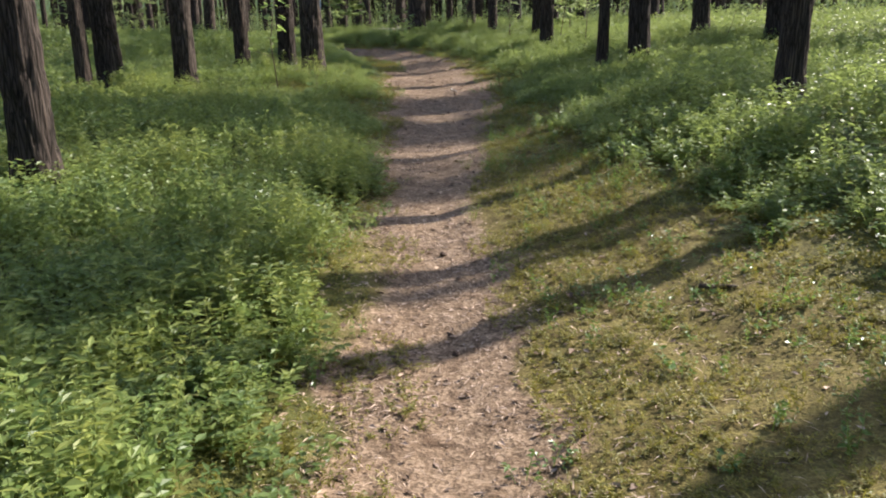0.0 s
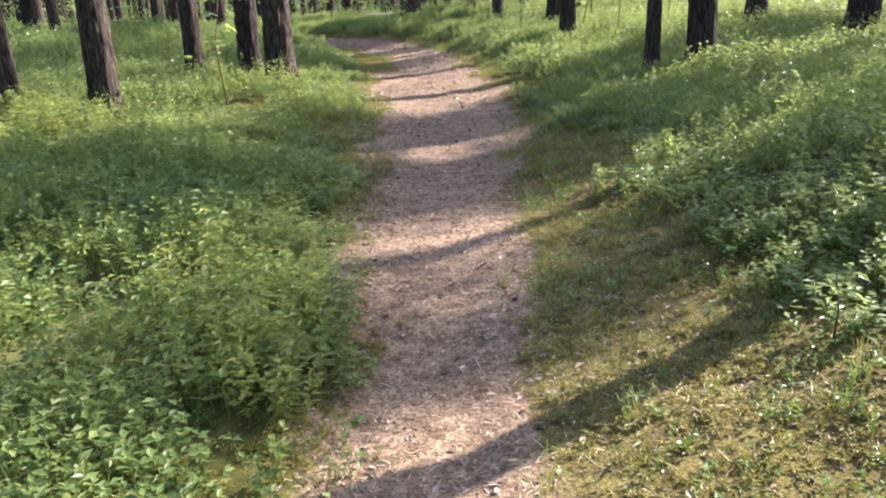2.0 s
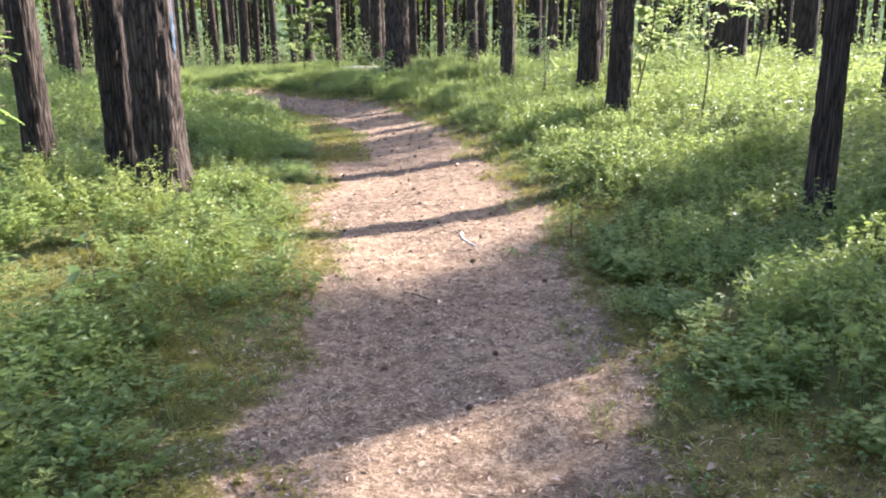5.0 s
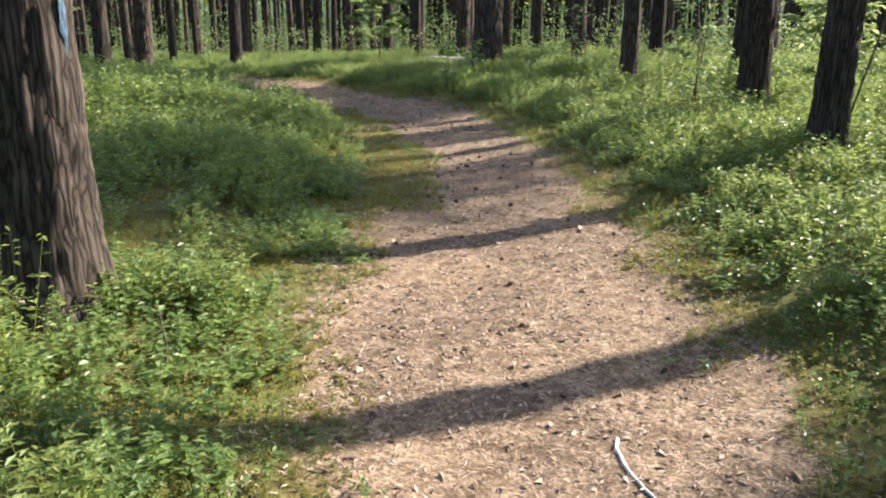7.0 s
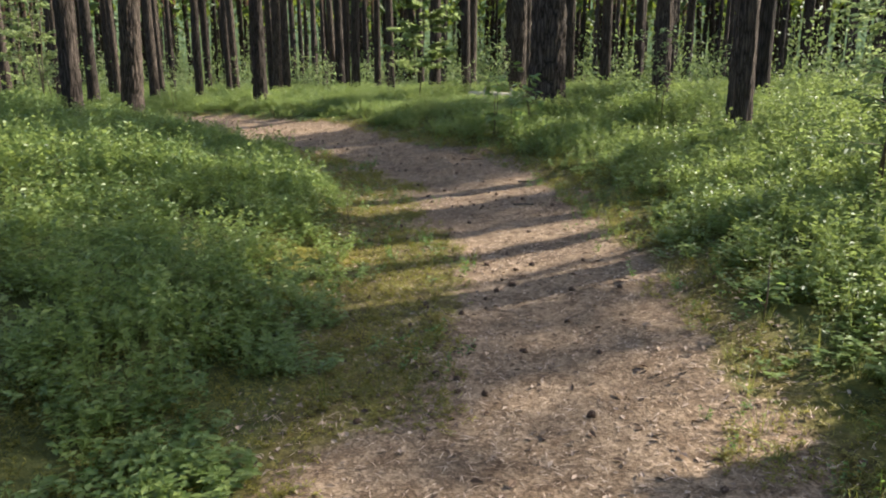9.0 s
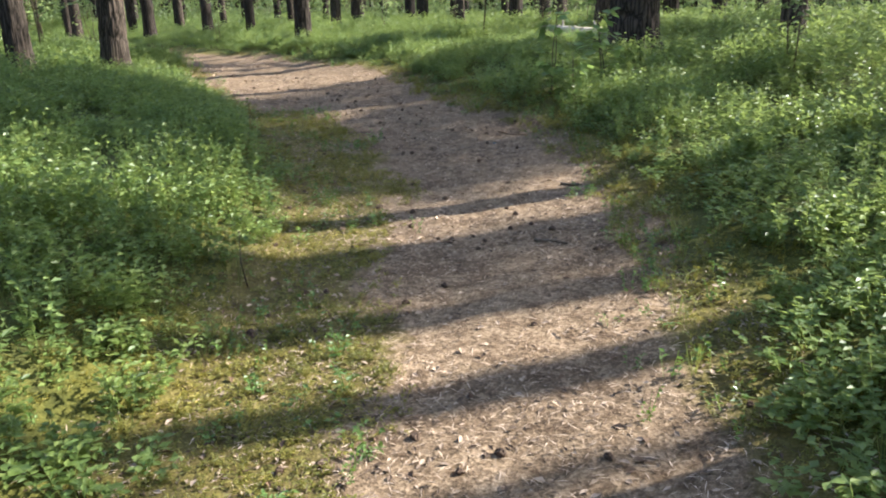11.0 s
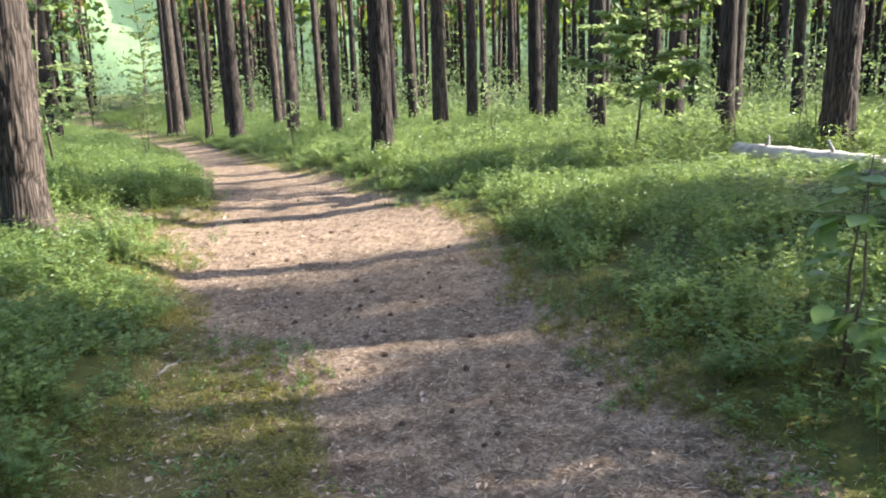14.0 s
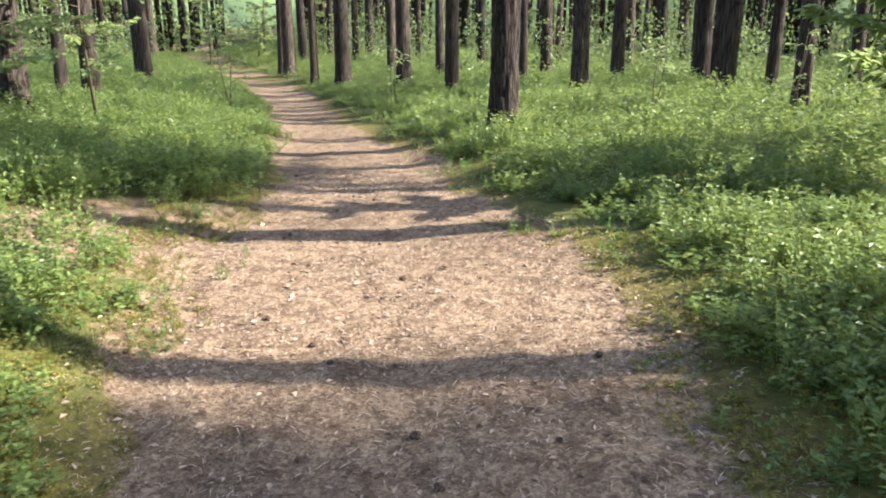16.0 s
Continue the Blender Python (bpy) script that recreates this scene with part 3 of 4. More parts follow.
def far_woods():
    """The forest going on all round, past where single trees can be told."""
    g = np.random.default_rng(5)
    trunks, pos = [], []
    while len(pos) < 2200:
        a, rad = g.random() * 6.283, g.uniform(44, 118)
        x, y = -6 + rad * math.cos(a), 26 + rad * math.sin(a)
        if (-45 < x < 30 and -10 < y < 64) or (44.5 < math.degrees(math.atan2(-1.8 - x, y - 24.9)) < 49.2 and y > 38):
            continue
        z, r = float(height(x, y)), g.uniform(.11, .23)
        trunks.append(tube([[x, y, z - .3], [x + g.normal(0, .2), y, z + 8], [x + g.normal(0, .3), y, z + 17]], [r, r * .75, r * .3], 6))
        pos.append((x, y, z))
    v, q, t = merged(trunks)
    ob = part("far_woods_trunks", mesh_from("far_woods_trunks", v, q, t, True), BARK)
    tagged(ob, "distant pine trunks standing close together", "forest", kind="stuff")
    pos = np.array(pos)

    def leaves(name, base, lo, hi, mat, label):
        v, q, t = leaf_quads(base, g.normal(0, 1, base.shape), g.normal(0, 1, base.shape), g.uniform(lo, hi, len(base)), g.uniform(lo, hi, len(base)) * .6)
        tagged(part(name, mesh_from(name, v, q), mat), label, "forest", kind="stuff")

    base = np.repeat(pos, 44, 0)
    base = base + np.stack([g.normal(0, 1.2, len(base)), g.normal(0, 1.2, len(base)), g.uniform(.3, 1.05, len(base)) * 17], -1)
    leaves("far_woods_crowns", base, .5, 1.3, NEEDLES, "distant dark pine crowns above the trunks")
    base = np.repeat(pos[::2], 170, 0)
    base = base + np.stack([g.normal(0, 2.0, len(base)), g.normal(0, 2.0, len(base)), np.abs(g.normal(0, 2.6, len(base)))], -1)
    leaves("far_woods_thicket", base, .16, .45, SCRUB, "bright green thicket of young trees far between the pines")
    # understorey among the single trees
    n = 650
    bx = np.stack([g.uniform(-45, 26, n), g.uniform(22, 66, n)], -1)
    d = trail_at(bx[:, 0], bx[:, 1])[0]
    bx = bx[(d > 10) | ((d > 2.5) & (bx[:, 1] > 44))]
    tall = g.uniform(.5, 2.4, len(bx))
    base = np.concatenate([np.repeat(bx, 110, 0), np.repeat(height(bx[:, 0], bx[:, 1]), 110)[:, None]], 1)
    th = np.repeat(tall, 110)
    base = base + np.stack([g.normal(0, .35, len(base)) * th ** .5, g.normal(0, .35, len(base)) * th ** .5, g.uniform(.15, 1, len(base)) * th], -1)
    leaves("young_growth", base, .07, .17, SCRUB, "light green saplings scattered under the pines")


def wooded_rise():
    """The closed edge of the forest at the end of sight, glowing faintly to imitate haze."""
    n, rows = 240, 7
    a = np.linspace(0, 2 * np.pi, n, endpoint=False)
    A, K = np.meshgrid(a, np.arange(rows))
    top = 23 + 3 * vnoise(A * 30, A * 0, 1, 4) + 2 * vnoise(A * 90, A * 0, 1, 5)
    R = 124 + 3 * vnoise(A * 60, K, 1.0, 6) + K * .8
    v = np.stack([-6 + R * np.cos(A), 26 + R * np.sin(A), -2.5 + K / (rows - 1) * top], -1).reshape(-1, 3)
    k, i = np.meshgrid(np.arange(rows - 1), np.arange(n), indexing="ij")
    q = np.stack([k * n + i, k * n + (i + 1) % n, (k + 1) * n + (i + 1) % n, (k + 1) * n + i], -1).reshape(-1, 4)
    ob = part("backdrop", mesh_from("backdrop", v, q, smooth=True), GLOW_THICKET)
    tagged(ob, "dense green forest edge closing the distance, with an added haze glow", "backdrop", kind="structure")


far_woods()
wooded_rise()


# ---------------------------------------------------------------- undergrowth
def shrub_template(stems, leaves, tall, spread, leaf, seed, slim=.55):
    """A little bush: wiry stems with small leaves along their upper part."""
    g = np.random.default_rng(seed)
    pieces, c, w, n = [], [], [], []
    for _ in range(stems):
        a, out, hh = g.random() * 6.28, spread * math.sqrt(g.random()), tall * g.uniform(.6, 1.05)
        b = np.array([.35 * out * math.cos(a), .35 * out * math.sin(a), -.02])
        e = np.array([out * math.cos(a) + g.normal(0, .02), out * math.sin(a) + g.normal(0, .02), hh])
        s = np.array([-math.sin(a), math.cos(a), 0]) * .0016
        pieces.append((np.array([b - s, b + s, e + s * .5, e - s * .5]), np.array([[0, 1, 2, 3]]), np.zeros((0, 3), int)))
        m = leaves // stems
        f = g.uniform(.25, 1.02, m)
        c.append(b + (e - b) * f[:, None])
        th = g.random(m) * 6.28
        w.append(np.stack([np.cos(th), np.sin(th), g.uniform(-.2, .7, m)], -1))
        n.append(np.stack([g.normal(0, .5, m), g.normal(0, .5, m), np.ones(m)], -1))
    c, w, n = (np.concatenate(k) for k in (c, w, n))
    ln = g.uniform(.7, 1.25, len(c)) * leaf
    pieces.append(leaf_quads(c, w, n, ln, ln * slim * g.uniform(.85, 1.15, len(c))))
    return merged(pieces)


def scatter(name, templates, xy, sizes, ups, mat, label, category, seed):
    """Many plants in one mesh, standing on the ground at xy."""
    g = np.random.default_rng(seed)
    pick = g.integers(len(templates), size=len(xy))
    yaw = g.random(len(xy)) * 6.283
    z = height(xy[:, 0], xy[:, 1])
    vs, qs, off = [], [], 0
    for k, (v, q, t) in enumerate(templates):
        sel = np.nonzero(pick == k)[0]
        if not len(sel):
            continue
        c, s = np.cos(yaw[sel])[:, None], np.sin(yaw[sel])[:, None]
        x = (v[None, :, 0] * c - v[None, :, 1] * s) * sizes[sel][:, None] + xy[sel, 0][:, None]
        y = (v[None, :, 0] * s + v[None, :, 1] * c) * sizes[sel][:, None] + xy[sel, 1][:, None]
        zz = v[None, :, 2] * ups[sel][:, None] + z[sel][:, None]
        vs.append(np.stack([x, y, zz], -1).reshape(-1, 3))
        qs.append((q[None] + (np.arange(len(sel)) * len(v))[:, None, None] + off).reshape(-1, 4))
        off += len(sel) * len(v)
    ob = part(name, mesh_from(name, np.concatenate(vs), np.concatenate(qs)), mat)
    return tagged(ob, label, category, kind="stuff")


def spots_between(x0, x1, y0, y1, per_m2, seed):
    g = np.random.default_rng(seed)
    n = int((x1 - x0) * (y1 - y0) * per_m2)
    return np.stack([g.uniform(x0, x1, n), g.uniform(y0, y1, n)], -1), g


def undergrowth():
    small = [shrub_template(8, 74, .29, .15, .040, 100 + k) for k in range(7)]
    upright = [shrub_template(7, 126, .45, .15, .044, 150 + k, .32) for k in range(6)]
    wide = [shrub_template(8, 72, .36, .20, .046, 200 + k) for k in range(5)]
    coarse = [shrub_template(8, 44, .36, .38, .072, 300 + k) for k in range(4)]
    sprig = [shrub_template(3, 20, .10, .06, .024, 400 + k) for k in range(5)]
    blade = [shrub_template(14, 14, .15, .10, .08, 450 + k, .09) for k in range(4)]

    def keep(xy, g, lo, hi, reach=0.0):
        """Thins the plants towards the trail's ragged edge."""
        x, y = xy[:, 0], xy[:, 1]
        d, side, _ = trail_at(x, y)
        edge = np.where(side > 0, np.interp(y, [0, 4, 6, 9, 11, 12], [1.9, 1.6, 1.05, .85, .7, .22]), .05) + .24 * vnoise(x, y, .7, 8) + .12 * vnoise(x, y, .25, 9) - reach
        bare = np.exp(-((x + 8.2) ** 2 + (y - 30.4) ** 2) / 1.3)
        dens = np.clip((d - edge) / .4, 0, 1) * (.92 + .42 * vnoise(x, y, 1.4, 10) + .55 * vnoise(x, y, .33, 30)) - bare
        dens = dens - np.where((side < 0) & (y > 10.5) & (y < 19) & (d < 2.2), .22 - .5 * vnoise(x, y, .6, 33), 0)
        ok = (d > lo) & (d <= hi) & (g.random(len(xy)) < dens)
        grow = np.clip(.4 + (d - edge) * .9, .4, 1.0) * (1 + .3 * vnoise(x, y, 1.1, 11) + .28 * vnoise(x, y, .3, 31)) * np.where(side > 0, .9, np.where((y > 10) & (y < 18.5), .7, 1.05))
        # low growth in front of the lying log
        f = np.clip(((x + 2.5) * .781 - (y - 34) * .625) / 1.92, 0, 1)
        away = np.hypot(x + 2.5 - 1.5 * f, y - 34 + 1.2 * f)
        front = np.hypot(x + 3.0 - 1.5 * f, y - 32.8 + 1.2 * f)
        grow = grow * (1 - .6 * np.maximum(np.exp(-(front / 1.1) ** 2), np.exp(-(away / .8) ** 2)))
        ok &= away > .22
        return xy[ok], grow[ok]

    xy, g = spots_between(-20, 5.5, 1.0, 44, 62, 40)
    xy, grow = keep(xy, g, -.3, 2.4)
    scatter("bilberry_undergrowth", small, xy, .85 + .35 * g.random(len(xy)), grow * g.uniform(.8, 1.25, len(xy)), BILBERRY, "low bilberry bushes with small bright green leaves", "bilberry", 41)
    # taller, narrow-leaved bushes left of the first stretch and here and there on
    xy, g = spots_between(-6, 0, 1.0, 16, 34, 46)
    xy, grow = keep(xy, g, .0, 5)
    ok = (xy[:, 0] < 0) & (vnoise(xy[:, 0], xy[:, 1], 1.2, 15) > -.25 + (xy[:, 1] - 4) * .05)
    scatter("marsh_tea_undergrowth", upright, xy[ok], .9 + .3 * g.random(ok.sum()), grow[ok] * g.uniform(.75, 1.15, ok.sum()), LEDUM, "upright narrow-leaved bushes in yellowish green", "undergrowth", 47)
    xy, g = spots_between(-3.2, -2.1, 14.7, 15.35, 26, 59)
    scatter("marsh_tea_undergrowth", upright, xy, .8 + .3 * g.random(len(xy)), g.uniform(.8, 1.25, len(xy)), LEDUM, "yellowish marsh tea at the foot of a pine", "undergrowth", 60)
    xy, g = spots_between(-26, 9, 3, 52, 30, 42)
    xy, grow = keep(xy, g, 2.1, 6.5)
    scatter("bilberry_undergrowth", wide, xy, .9 + .4 * g.random(len(xy)), grow * g.uniform(.8, 1.25, len(xy)), BILBERRY, "bilberry bushes spreading between the pines", "bilberry", 43)
    xy, g = spots_between(-42, 26, 6, 66, 8, 44)
    xy, grow = keep(xy, g, 6.0, 40)
    scatter("bilberry_undergrowth", coarse, xy, .9 + .5 * g.random(len(xy)), grow * g.uniform(.8, 1.3, len(xy)), BILBERRY, "far bilberry carpet under the trees", "bilberry", 45)
    xy, g = spots_between(-46, -17, 34, 66, 12, 57)
    xy, grow = keep(xy, g, .2, 7)
    scatter("bilberry_undergrowth", wide, xy, 1 + .5 * g.random(len(xy)), grow * g.uniform(.8, 1.3, len(xy)), BILBERRY, "bilberry carpet where the trail drops out of sight", "bilberry", 58)
    # shiny low sprigs and moss tips along the trail's edge
    xy, g = spots_between(-9, 4, 1.0, 34, 60, 48)
    d, side, _ = trail_at(xy[:, 0], xy[:, 1])
    wide_edge = np.where((side > 0) & (xy[:, 1] < 11.5), np.interp(xy[:, 1], [0, 5, 8], [2.4, 2.0, 1.5]), .75)
    ok = (d > np.where((side < 0) & (xy[:, 1] > 18.5) & (xy[:, 1] < 28), -.8, np.where(xy[:, 1] < 12, .06, -.15)) + .25 * vnoise(xy[:, 0], xy[:, 1], .6, 17)) & (d < wide_edge) & (g.random(len(xy)) < np.where(wide_edge > 1, .55, .3) + .7 * vnoise(xy[:, 0], xy[:, 1], .5, 16))
    scatter("cowberry_sprigs", sprig, xy[ok], g.uniform(.7, 1.3, ok.sum()), g.uniform(.5, 1.3, ok.sum()), COWBERRY, "small glossy cowberry sprigs at the trail's edge", "undergrowth", 49)
    # cushions of moss
    cushion = [shrub_template(4, 34, .04, .075, .017, 480 + k, .35) for k in range(5)]
    xy, g = spots_between(-9, 4, 1.0, 32, 300, 52)
    x, y = xy[:, 0], xy[:, 1]
    d, side, _ = trail_at(x, y)
    strip = np.where((side > 0) & (y < 11.5), np.interp(y, [0, 5, 8], [3.0, 2.5, 1.5]), np.where((side < 0) & (y > 10.5) & (y < 19), 1.9, .75))
    start = np.where(side < 0, np.where((y > 18.5) & (y < 28), -.8, -.1), np.where(y < 11.5, .05, -.1))
    ok = (d > start + .2 * vnoise(x, y, .5, 26)) & (d < strip) & (g.random(len(xy)) < np.where(strip > 1, .95, .68) + .8 * vnoise(x, y, .35, 27))
    scatter("moss_cushions", cushion, xy[ok], g.uniform(.6, 1.5, ok.sum()), g.uniform(.4, 1.25, ok.sum()), MOSS, "yellow-green moss cushions along the trail", "moss", 53)
    xy, g = spots_between(-9, 4, 1.0, 36, 40, 50)
    d, side, _ = trail_at(xy[:, 0], xy[:, 1])
    ok = (d > -.12) & (d < 1.7) & (g.random(len(xy)) < .07 + .3 * vnoise(xy[:, 0], xy[:, 1], .9, 18))
    scatter("grass_tufts", blade, xy[ok], g.uniform(.6, 1.1, ok.sum()), g.uniform(.4, 1.1, ok.sum()), GRASS, "thin pale grass tufts beside the trail", "grass", 51)


undergrowth()


# ---------------------------------------------------------------- litter on the trail
def trail_litter():
    """Fallen needles and flakes of bark lying on the trail."""
    g = np.random.default_rng(60)
    for name, per, lo, hi, wide, mat, label in (("fallen_needles", 900, .035, .075, .05, LITTER_BITS, "brown fallen pine needles on the trail"),
                                                ("bark_flakes", 330, .012, .046, .42, FLAKES, "pale flakes of bark and dry leaves on the trail"),
                                                ("dead_leaves", 24, .025, .065, .55, DEAD_LEAF, "curled brown dead leaves on the trail and moss")):
        n = int(per * 13 * 34)
        x, y = g.uniform(-9, 3, n), g.uniform(1.2, 35, n)
        d, side, _ = trail_at(x, y)
        open_moss = (side > 0) & (y < 11.5)
        ok = (d < np.where(open_moss, 2.2, .35)) & (g.random(n) < np.clip(.75 + .5 * vnoise(x, y, .5, 20) - np.maximum(d, 0) * .9, np.where(open_moss, .2, .05), 1))
        far = y > 24
        ok &= ~far | (g.random(n) < .7)
        x, y = x[ok], y[ok]
        th = g.random(len(x)) * 6.283
        c = np.stack([x, y, height(x, y) + .004 + .010 * g.random(len(x)) ** 2], -1)
        ways = np.stack([np.cos(th), np.sin(th), g.normal(0, .12, len(x))], -1)
        ups = np.stack([g.normal(0, .25, len(x)), g.normal(0, .25, len(x)), np.ones(len(x))], -1)
        ln = g.uniform(lo, hi, len(x))
        v, q, t = leaf_quads(c, ways, ups, ln, np.maximum(ln * wide * g.uniform(.7, 1.3, len(x)), .0028), 0.2 if wide > .5 else .1)
        tagged(part(name, mesh_from(name, v, q), mat), label, "litter", kind="stuff")


trail_litter()


def cone_mesh(seed):
    """A closed pine cone with rows of raised scales."""
    g = np.random.default_rng(seed)
    rows, sides = 8, 10
    v = []
    for k in range(rows):
        f = k / (rows - 1)
        r = .016 * math.sin(math.pi * (.08 + .84 * f ** .8)) + .002
        for i in range(sides):
            a = 6.283 * (i + .5 * (k % 2)) / sides
            rr = r * (1.18 if (i + k) % 2 else .82) * g.uniform(.92, 1.08)
            v.append((f * .046 - .023, rr * math.cos(a), rr * math.sin(a) + .012))
    v += [(-.024, 0, .012), (.026, 0, .012)]
    k, i = np.meshgrid(np.arange(rows - 1), np.arange(sides), indexing="ij")
    q = np.stack([k * sides + i, k * sides + (i + 1) % sides, (k + 1) * sides + (i + 1) % sides, (k + 1) * sides + i], -1).reshape(-1, 4)
    i = np.arange(sides)
    t = np.concatenate([np.stack([np.full(sides, len(v) - 2), (i + 1) % sides, i], -1), np.stack([np.full(sides, len(v) - 1), (rows - 1) * sides + i, (rows - 1) * sides + (i + 1) % sides], -1)])
    return mesh_from("pine_cone", np.array(v), q, t)


def scatter_cones():
    g = np.random.default_rng(64)
    kinds = [cone_mesh(k) for k in range(3)]
    for me in kinds:
        me.materials.append(CONE)
    made = 0
    while made < 170:
        y = g.uniform(2, 34) if g.random() < .35 else g.uniform(17, 30)
        x = np.interp(y, TRAIL[:, 1], TRAIL[:, 0]) + g.normal(0, .85)
        d = trail_at(np.array([x]), np.array([y]))[0][0]
        if d > .3 or (y < 11 and g.random() < .5):
            continue
        ob = new("pine_cone", kinds[made % 3])
        s = g.uniform(.55, .95)
        ob.matrix_basis = pose(x, y, float(height(x, y)) - .003, g.normal(0, 8), g.normal(0, 10), g.random() * 360) @ Matrix.Scale(s, 4)
        tagged(ob, "small dark brown pine cone lying on the trail", "pine cone", "pine cones on the trail")
        made += 1


scatter_cones()


def fallen_stick(name, a, b, r, mat, label, knots=0, bend=.03, seed=1, lift=0.0):
    """A broken stick from a to b on the ground, with a few snapped side twigs."""
    g = np.random.default_rng(seed)
    a, b = np.array(a, float), np.array(b, float)
    n = 9
    f = np.linspace(0, 1, n)[:, None]
    p = a + (b - a) * f
    side = np.array([-(b - a)[1], (b - a)[0]]) / np.linalg.norm(b - a)
    p = p + side * (bend * np.sin(f * 4.2 + seed) + g.normal(0, bend * .15, (n, 1)))
    z = height(p[:, 0], p[:, 1]) + r * .75 + lift
    pts = np.concatenate([p, z[:, None]], 1)
    body = tube(pts, r * np.linspace(1.1, .75, n) * g.uniform(.88, 1.12, n), 9, seed, .12)
    top = tagged(new(name), label, name.replace("_", " "))
    part("stem", mesh_from("stem", *body, True), mat, top)
    for k in range(knots):
        m = int(g.integers(2, n - 2))
        th = math.atan2((b - a)[1], (b - a)[0]) + g.choice([-1, 1]) * g.uniform(.5, 1.0)
        ln = g.uniform(3, 7) * r
        e = pts[m] + np.array([math.cos(th) * ln, math.sin(th) * ln, g.uniform(.1, .6) * ln])
        part("side_twig", mesh_from("side_twig", *tube([pts[m], (pts[m] + e) / 2, e], [r * .5, r * .4, r * .2], 6), True), mat, top)
    return top


fallen_stick("fallen_branch", (.25, 15.05), (.34, 14.62), .0075, BIRCH, "short whitish birch branch lying on the trail", 2, .02, 3)
fallen_stick("fallen_branch", (-1.72, 26.53), (-1.42, 26.30), .009, BROWNWOOD, "brown dry stick at the edge of the trail", 1, .015, 4)
fallen_stick("fallen_branch", (-.80, 23.36), (-.60, 23.28), .010, STEM, "dark brown broken twig on the needles", 1, .01, 5)
fallen_stick("fallen_branch", (-4.85, 27.22), (-4.98, 27.55), .007, DEADWOOD, "thin pale twig on yellow moss", 0, .01, 6)
fallen_stick("fallen_branch", (-.20, 13.62), (.04, 13.44), .004, STEM, "thin dark twig lying across the trail", 0, .02, 7)
fallen_stick("fallen_branch", (-.84, 24.63), (-.68, 24.54), .011, STEM, "dark brown stub of a branch on needles", 1, .01, 8)
fallen_stick("fallen_branch", (1.24, 3.80), (1.36, 3.64), .011, STEM, "short dark stick on dry moss", 1, .01, 9)
fallen_stick("fallen_branch", (-2.78, 15.1), (-2.3, 15.38), .009, DEADWOOD, "dry grey dead branch leaning at the foot of a pine", 5, .05, 12, .16)
fallen_stick("fallen_branch", (-13.0, 32.1), (-12.3, 32.6), .018, DEADWOOD, "bleached dead branch among the bilberries", 4, .08, 10, .14)


def fallen_log(a, b, r, seed, label):
    """A lying log with rotten, broken ends and peeled pale upper side."""
    g = np.random.default_rng(seed)
    a, b = np.array(a, float), np.array(b, float)
    n, s = 16, 18
    pts = a + (b - a) * np.linspace(0, 1, n)[:, None]
    z = np.linspace(float(height(*a)), float(height(*b)), n) + r * .7
    v, q, t = tube(np.concatenate([pts, z[:, None]], 1), r * g.uniform(.93, 1.07, n), s, seed, .16)
    top = tagged(new("fallen_log"), label, "log")
    part("wood", mesh_from("wood", v, q, t, True), PALEWOOD if r > .07 else DEADWOOD, top)
    for f in (.25, .7):
        c = np.array([*(a + (b - a) * f), z[int(f * 15)] + r * .7])
        e = c + np.array([g.normal(0, .08), g.normal(0, .08), .14])
        part("branch_stub", mesh_from("branch_stub", *tube([c - [0, 0, .06], c, e], [.03, .026, .014], 7), True), DEADWOOD, top)


fallen_log((-2.55, 34.1), (-1.05, 32.8), .1, 1, "pale weathered log lying among the bilberries")
fallen_log((-1.25, 31.95), (-.62, 31.25), .06, 2, "short grey piece of rotten log beside a pine")


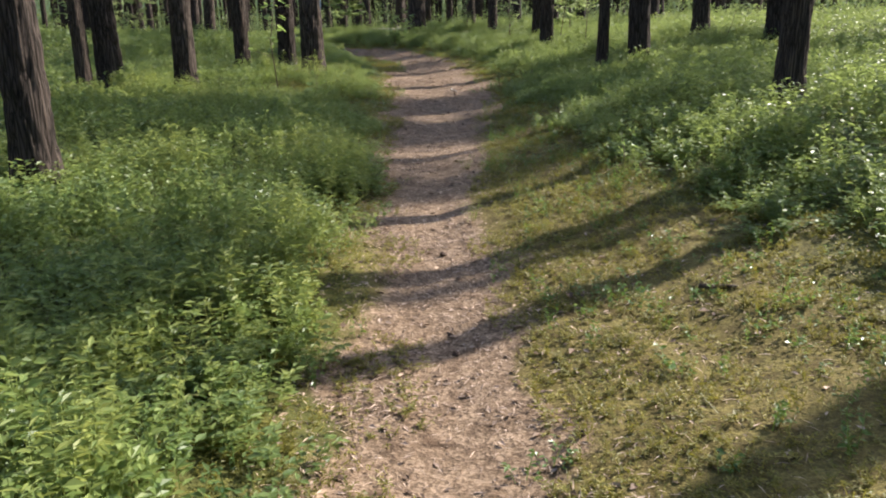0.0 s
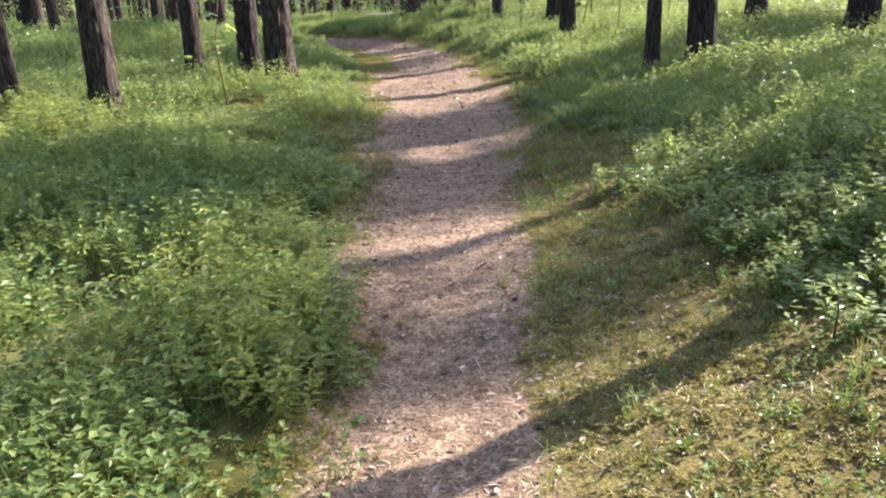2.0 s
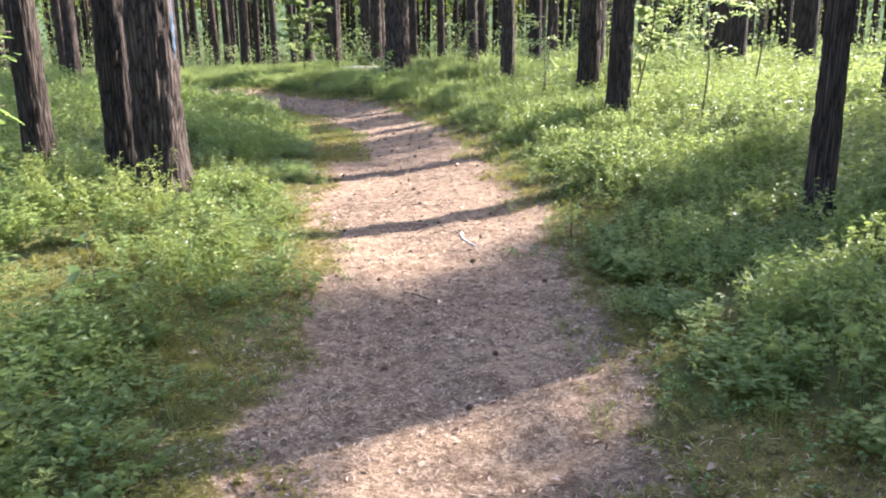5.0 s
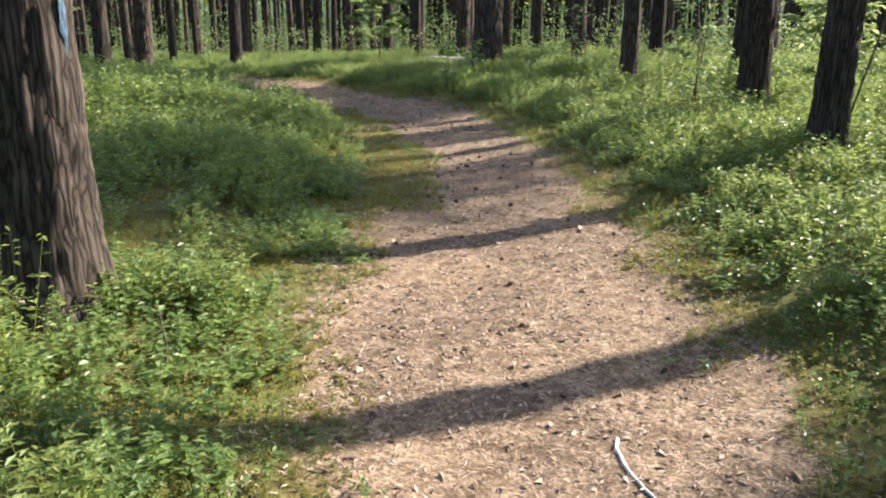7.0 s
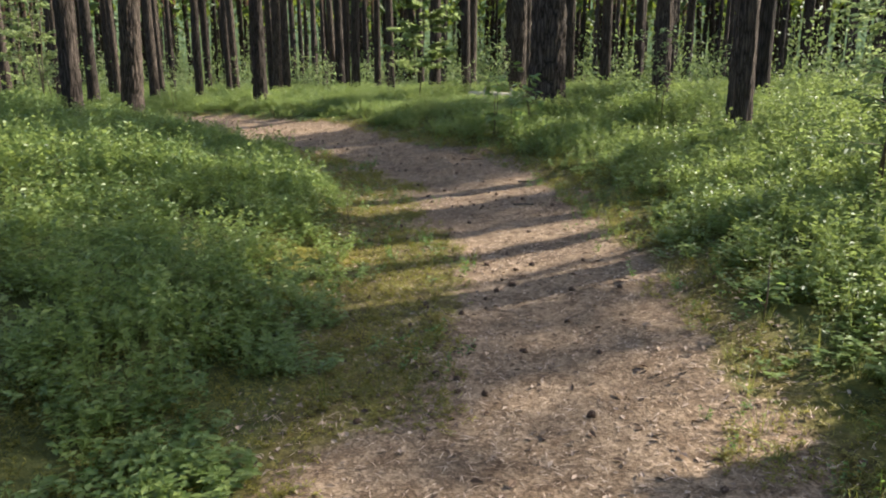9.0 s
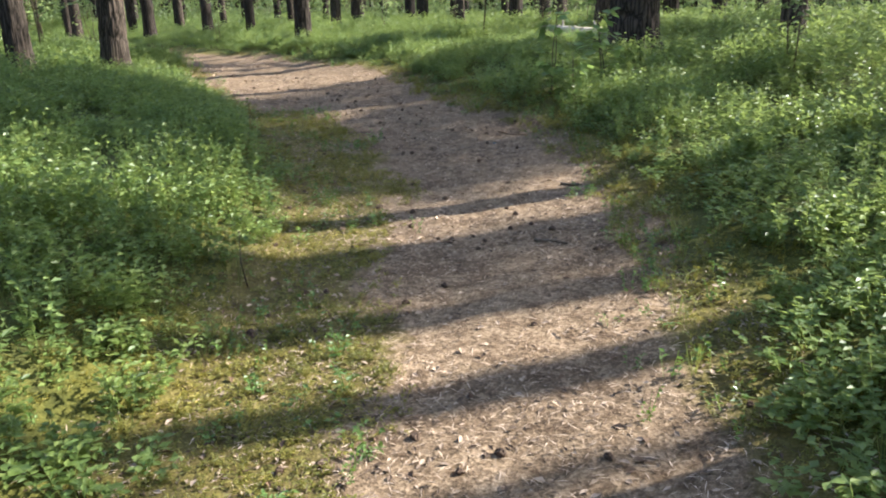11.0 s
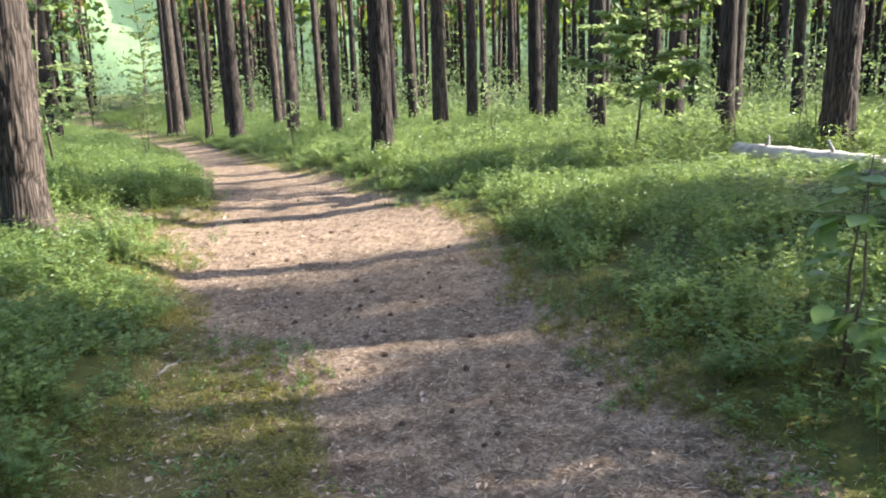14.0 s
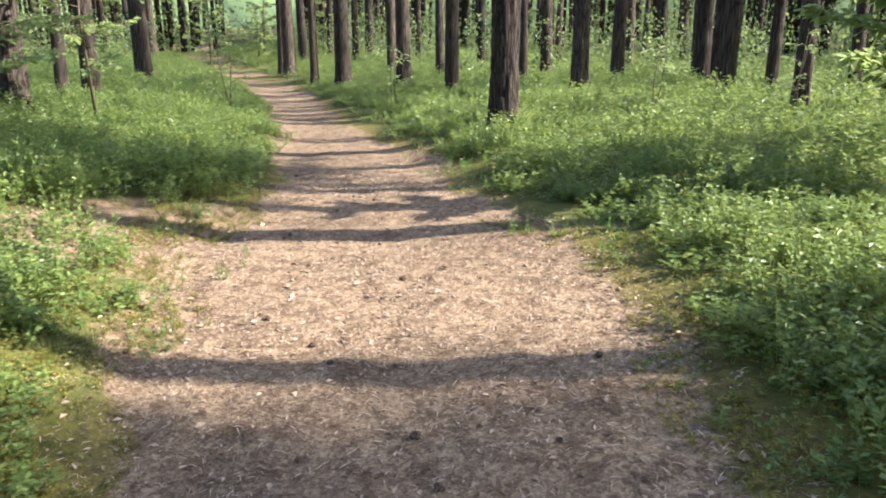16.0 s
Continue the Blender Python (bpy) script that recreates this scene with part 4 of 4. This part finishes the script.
# ---------------------------------------------------------------- young broadleaved plants
def sapling(x, y, tall, spread, leaves, leaf, seed, label, mat=None, stems=1, bare=.25, lean=(0, 0), single=False):
    """A young rowan or birch: a thin stem, side branches and flat leaves."""
    g = np.random.default_rng(seed)
    top = tagged(new("sapling"), label, "sapling", "young broadleaved trees")
    top.matrix_basis = pose(x, y, float(height(x, y)) - .02)
    c, w, n = [], [], []
    for _ in range(stems):
        e = np.array([lean[0] + g.normal(0, .06 * tall), lean[1] + g.normal(0, .06 * tall), tall * g.uniform(.85, 1)])
        b = np.array([g.normal(0, .05 * stems - .05), g.normal(0, .05 * stems - .05), 0])
        mid = (b + e) / 2 + g.normal(0, .03 * tall, 3) * [1, 1, 0]
        rr = .004 + .004 * tall
        part("stem", mesh_from("stem", *tube([b, mid, e], [rr, rr * .75, rr * .3], 6), True), STEM, top)
        for k in range(max(4, int(5 + 4 * tall))):
            f = bare + (1 - bare) * g.random()
            p = b + (mid - b) * 2 * f if f < .5 else mid + (e - mid) * (2 * f - 1)
            a = g.random() * 6.283
            ln = spread * g.uniform(.35, 1) * (1.1 - .5 * f)
            q = p + np.array([math.cos(a) * ln, math.sin(a) * ln, g.uniform(.0, .4) * ln])
            if ln > .12:
                part("branch", mesh_from("branch", *tube([p, (p + q) / 2 + [0, 0, .04 * ln], q], [rr * .4, rr * .3, rr * .15], 5), True), STEM, top)
            m = max(3, leaves // (stems * int(5 + 4 * tall)))
            ff = g.uniform(.25, 1.05, m)
            c.append(p + (q - p) * ff[:, None] + g.normal(0, .02, (m, 3)))
            th = a + g.normal(0, 1.0, m)
            w.append(np.stack([np.cos(th), np.sin(th), g.normal(-.1, .3, m)], -1))
            n.append(np.stack([g.normal(0, .35, m), g.normal(0, .35, m), np.ones(m)], -1))
    c, w, n = (np.concatenate(k) for k in (c, w, n))
    ln = leaf * g.uniform(.7, 1.2, len(c))
    if single:
        f = np.linspace(0, 1, 6)
        rim = np.stack([f, .27 * np.sin(np.pi * f ** .8), -.10 * f ** 2], -1)
        v = np.concatenate([rim, rim * [1, -1, 1], rim * [1, 0, 1] - [0, 0, .03]])
        k = np.arange(5)
        q = np.concatenate([np.stack([12 + k, 13 + k, k + 1, k], -1), np.stack([6 + k, 7 + k, 13 + k, 12 + k], -1)])
        blade = mesh_from("leaf", v, q, smooth=True)
        for p, way, up, size in zip(c, w, n, ln):
            way, up = Vector(way).normalized(), Vector(up)
            side = up.cross(way).normalized()
            m = Matrix((way, side, way.cross(side))).transposed().to_4x4()
            part("leaf", blade, mat or ROWAN, top).matrix_basis = Matrix.Translation(p) @ m @ Matrix.Scale(size, 4)
        return top
    part("foliage", mesh_from("foliage", *leaf_quads(c, w, n, ln, ln * .52)), mat or ROWAN, top)
    return top


LIT = "young rowan with thin stem and sunlit green leaves"
sapling(-3.7, 34.2, 3.1, 1.1, 3400, .13, 1, "bushy young rowan with bright sunlit leaves", YOUNG, 2)
sapling(4.72, 20.3, 2.4, 1.0, 480, .10, 2, LIT, YOUNG, 1, .5)
sapling(2.95, 20.1, 2.0, .7, 620, .11, 3, LIT, YOUNG, 1, .45)
sapling(3.5, 22.0, 1.9, .8, 1200, .10, 4, LIT, YOUNG, 2, .3)
sapling(1.9, 21.6, 1.5, .6, 300, .09, 5, LIT, YOUNG, 2, .2)
sapling(5.66, 16.6, .9, .15, 20, .05, 6, "thin dark leaning twig of a dying sapling", None, 1, .6, (.3, .1))
sapling(-1.35, 27.7, 1.0, .30, 80, .135, 7, "knee-high young rowan with large dull green leaves", ROWAN, 2, .1, single=True)
sapling(-.85, 28.05, 1.2, .32, 100, .135, 8, "knee-high young rowan with large dull green leaves", ROWAN, 2, .1, single=True)
sapling(-1.1, 27.2, .6, .25, 46, .12, 9, "small rowan seedling in deep shade", ROWAN, 2, .1, single=True)
sapling(-1.9, 13.0, .5, .2, 26, .12, 10, "small sapling with broad dark leaves by the trail", ROWAN, 1, .2, single=True)
sapling(-10.8, 30.6, 2.9, 1.0, 1000, .11, 11, LIT, YOUNG, 2, .2)
sapling(-12.9, 32.9, 3.2, 1.1, 1000, .11, 12, LIT, YOUNG, 2, .25)
sapling(-13.4, 31.4, 2.6, 1.1, 800, .12, 13, LIT, YOUNG, 2, .3)
sapling(-6.5, 36.4, 1.1, .4, 130, .07, 14, LIT, YOUNG, 2, .1)
sapling(-2.7, 35.1, 1.0, .5, 130, .07, 15, LIT, YOUNG, 3, .1)
sapling(-1.9, 35.6, 1.3, .5, 160, .07, 16, LIT, YOUNG, 3, .1)
sapling(-5.2, 37.4, 1.2, .45, 150, .07, 17, LIT, YOUNG, 2, .1)
sapling(3.2, 18.0, 1.7, .5, 60, .09, 18, LIT, YOUNG, 1, .6)
sapling(1.0, 27.4, 1.5, .5, 180, .08, 19, LIT, YOUNG, 2, .2)
sapling(4.4, 28.3, 2.2, .9, 320, .09, 20, LIT, YOUNG, 2, .2)
sapling(-11.6, 37.6, 1.2, .5, 150, .08, 21, LIT, YOUNG, 2, .1)
sapling(-14.8, 36.8, 1.8, .7, 200, .09, 22, LIT, YOUNG, 2, .2)
sapling(-2.53, 13.1, 2.0, .4, 44, .13, 23, "slender young rowan with broad pale leaves among bilberry", ROWAN, 1, .3, single=True)
for k, (x, y, h) in enumerate([(-32.5, 53.5, 6.0), (-34.2, 55.5, 7.0), (-31.4, 56.8, 5.0), (-36.5, 54.0, 6.5)]):
    sapling(x, y, h, 1.5, 1500, .17, 30 + k, "tall young birch, light green, at the end of the trail", YOUNG, 1, .08)
for k, (x, y) in enumerate([(-8.6, 31.9), (-2.2, 22.4), (1.1, 14.7), (-1.6, 15.2), (1.4, 6.2), (-1.3, 8.9), (2.4, 16.6), (.7, 19.6)]):
    sapling(x, y, .38, .14, 24, .045, 50 + k, "small pale green seedling standing above the bilberries", ROWAN, 1, .2)


def scrap(x, y, size, mat, label):
    """A crumpled scrap lying on the needles."""
    g = np.random.default_rng(3)
    bm = bmesh.new()
    bmesh.ops.create_grid(bm, x_segments=5, y_segments=4, size=size)
    for v in bm.verts:
        v.co.z = .004 + .008 * g.random()
        v.co.x += g.normal(0, size * .08)
        v.co.y *= .7
    bmesh.ops.solidify(bm, geom=bm.faces[:], thickness=.001)
    ob = part("plastic_scrap", bm, mat)
    ob.matrix_basis = pose(x, y, float(height(x, y)) + .002, 0, 0, 40)
    tagged(ob, label, "litter")


scrap(-1.66, 26.02, .014, BLUE, "tiny blue scrap of plastic on the trail")
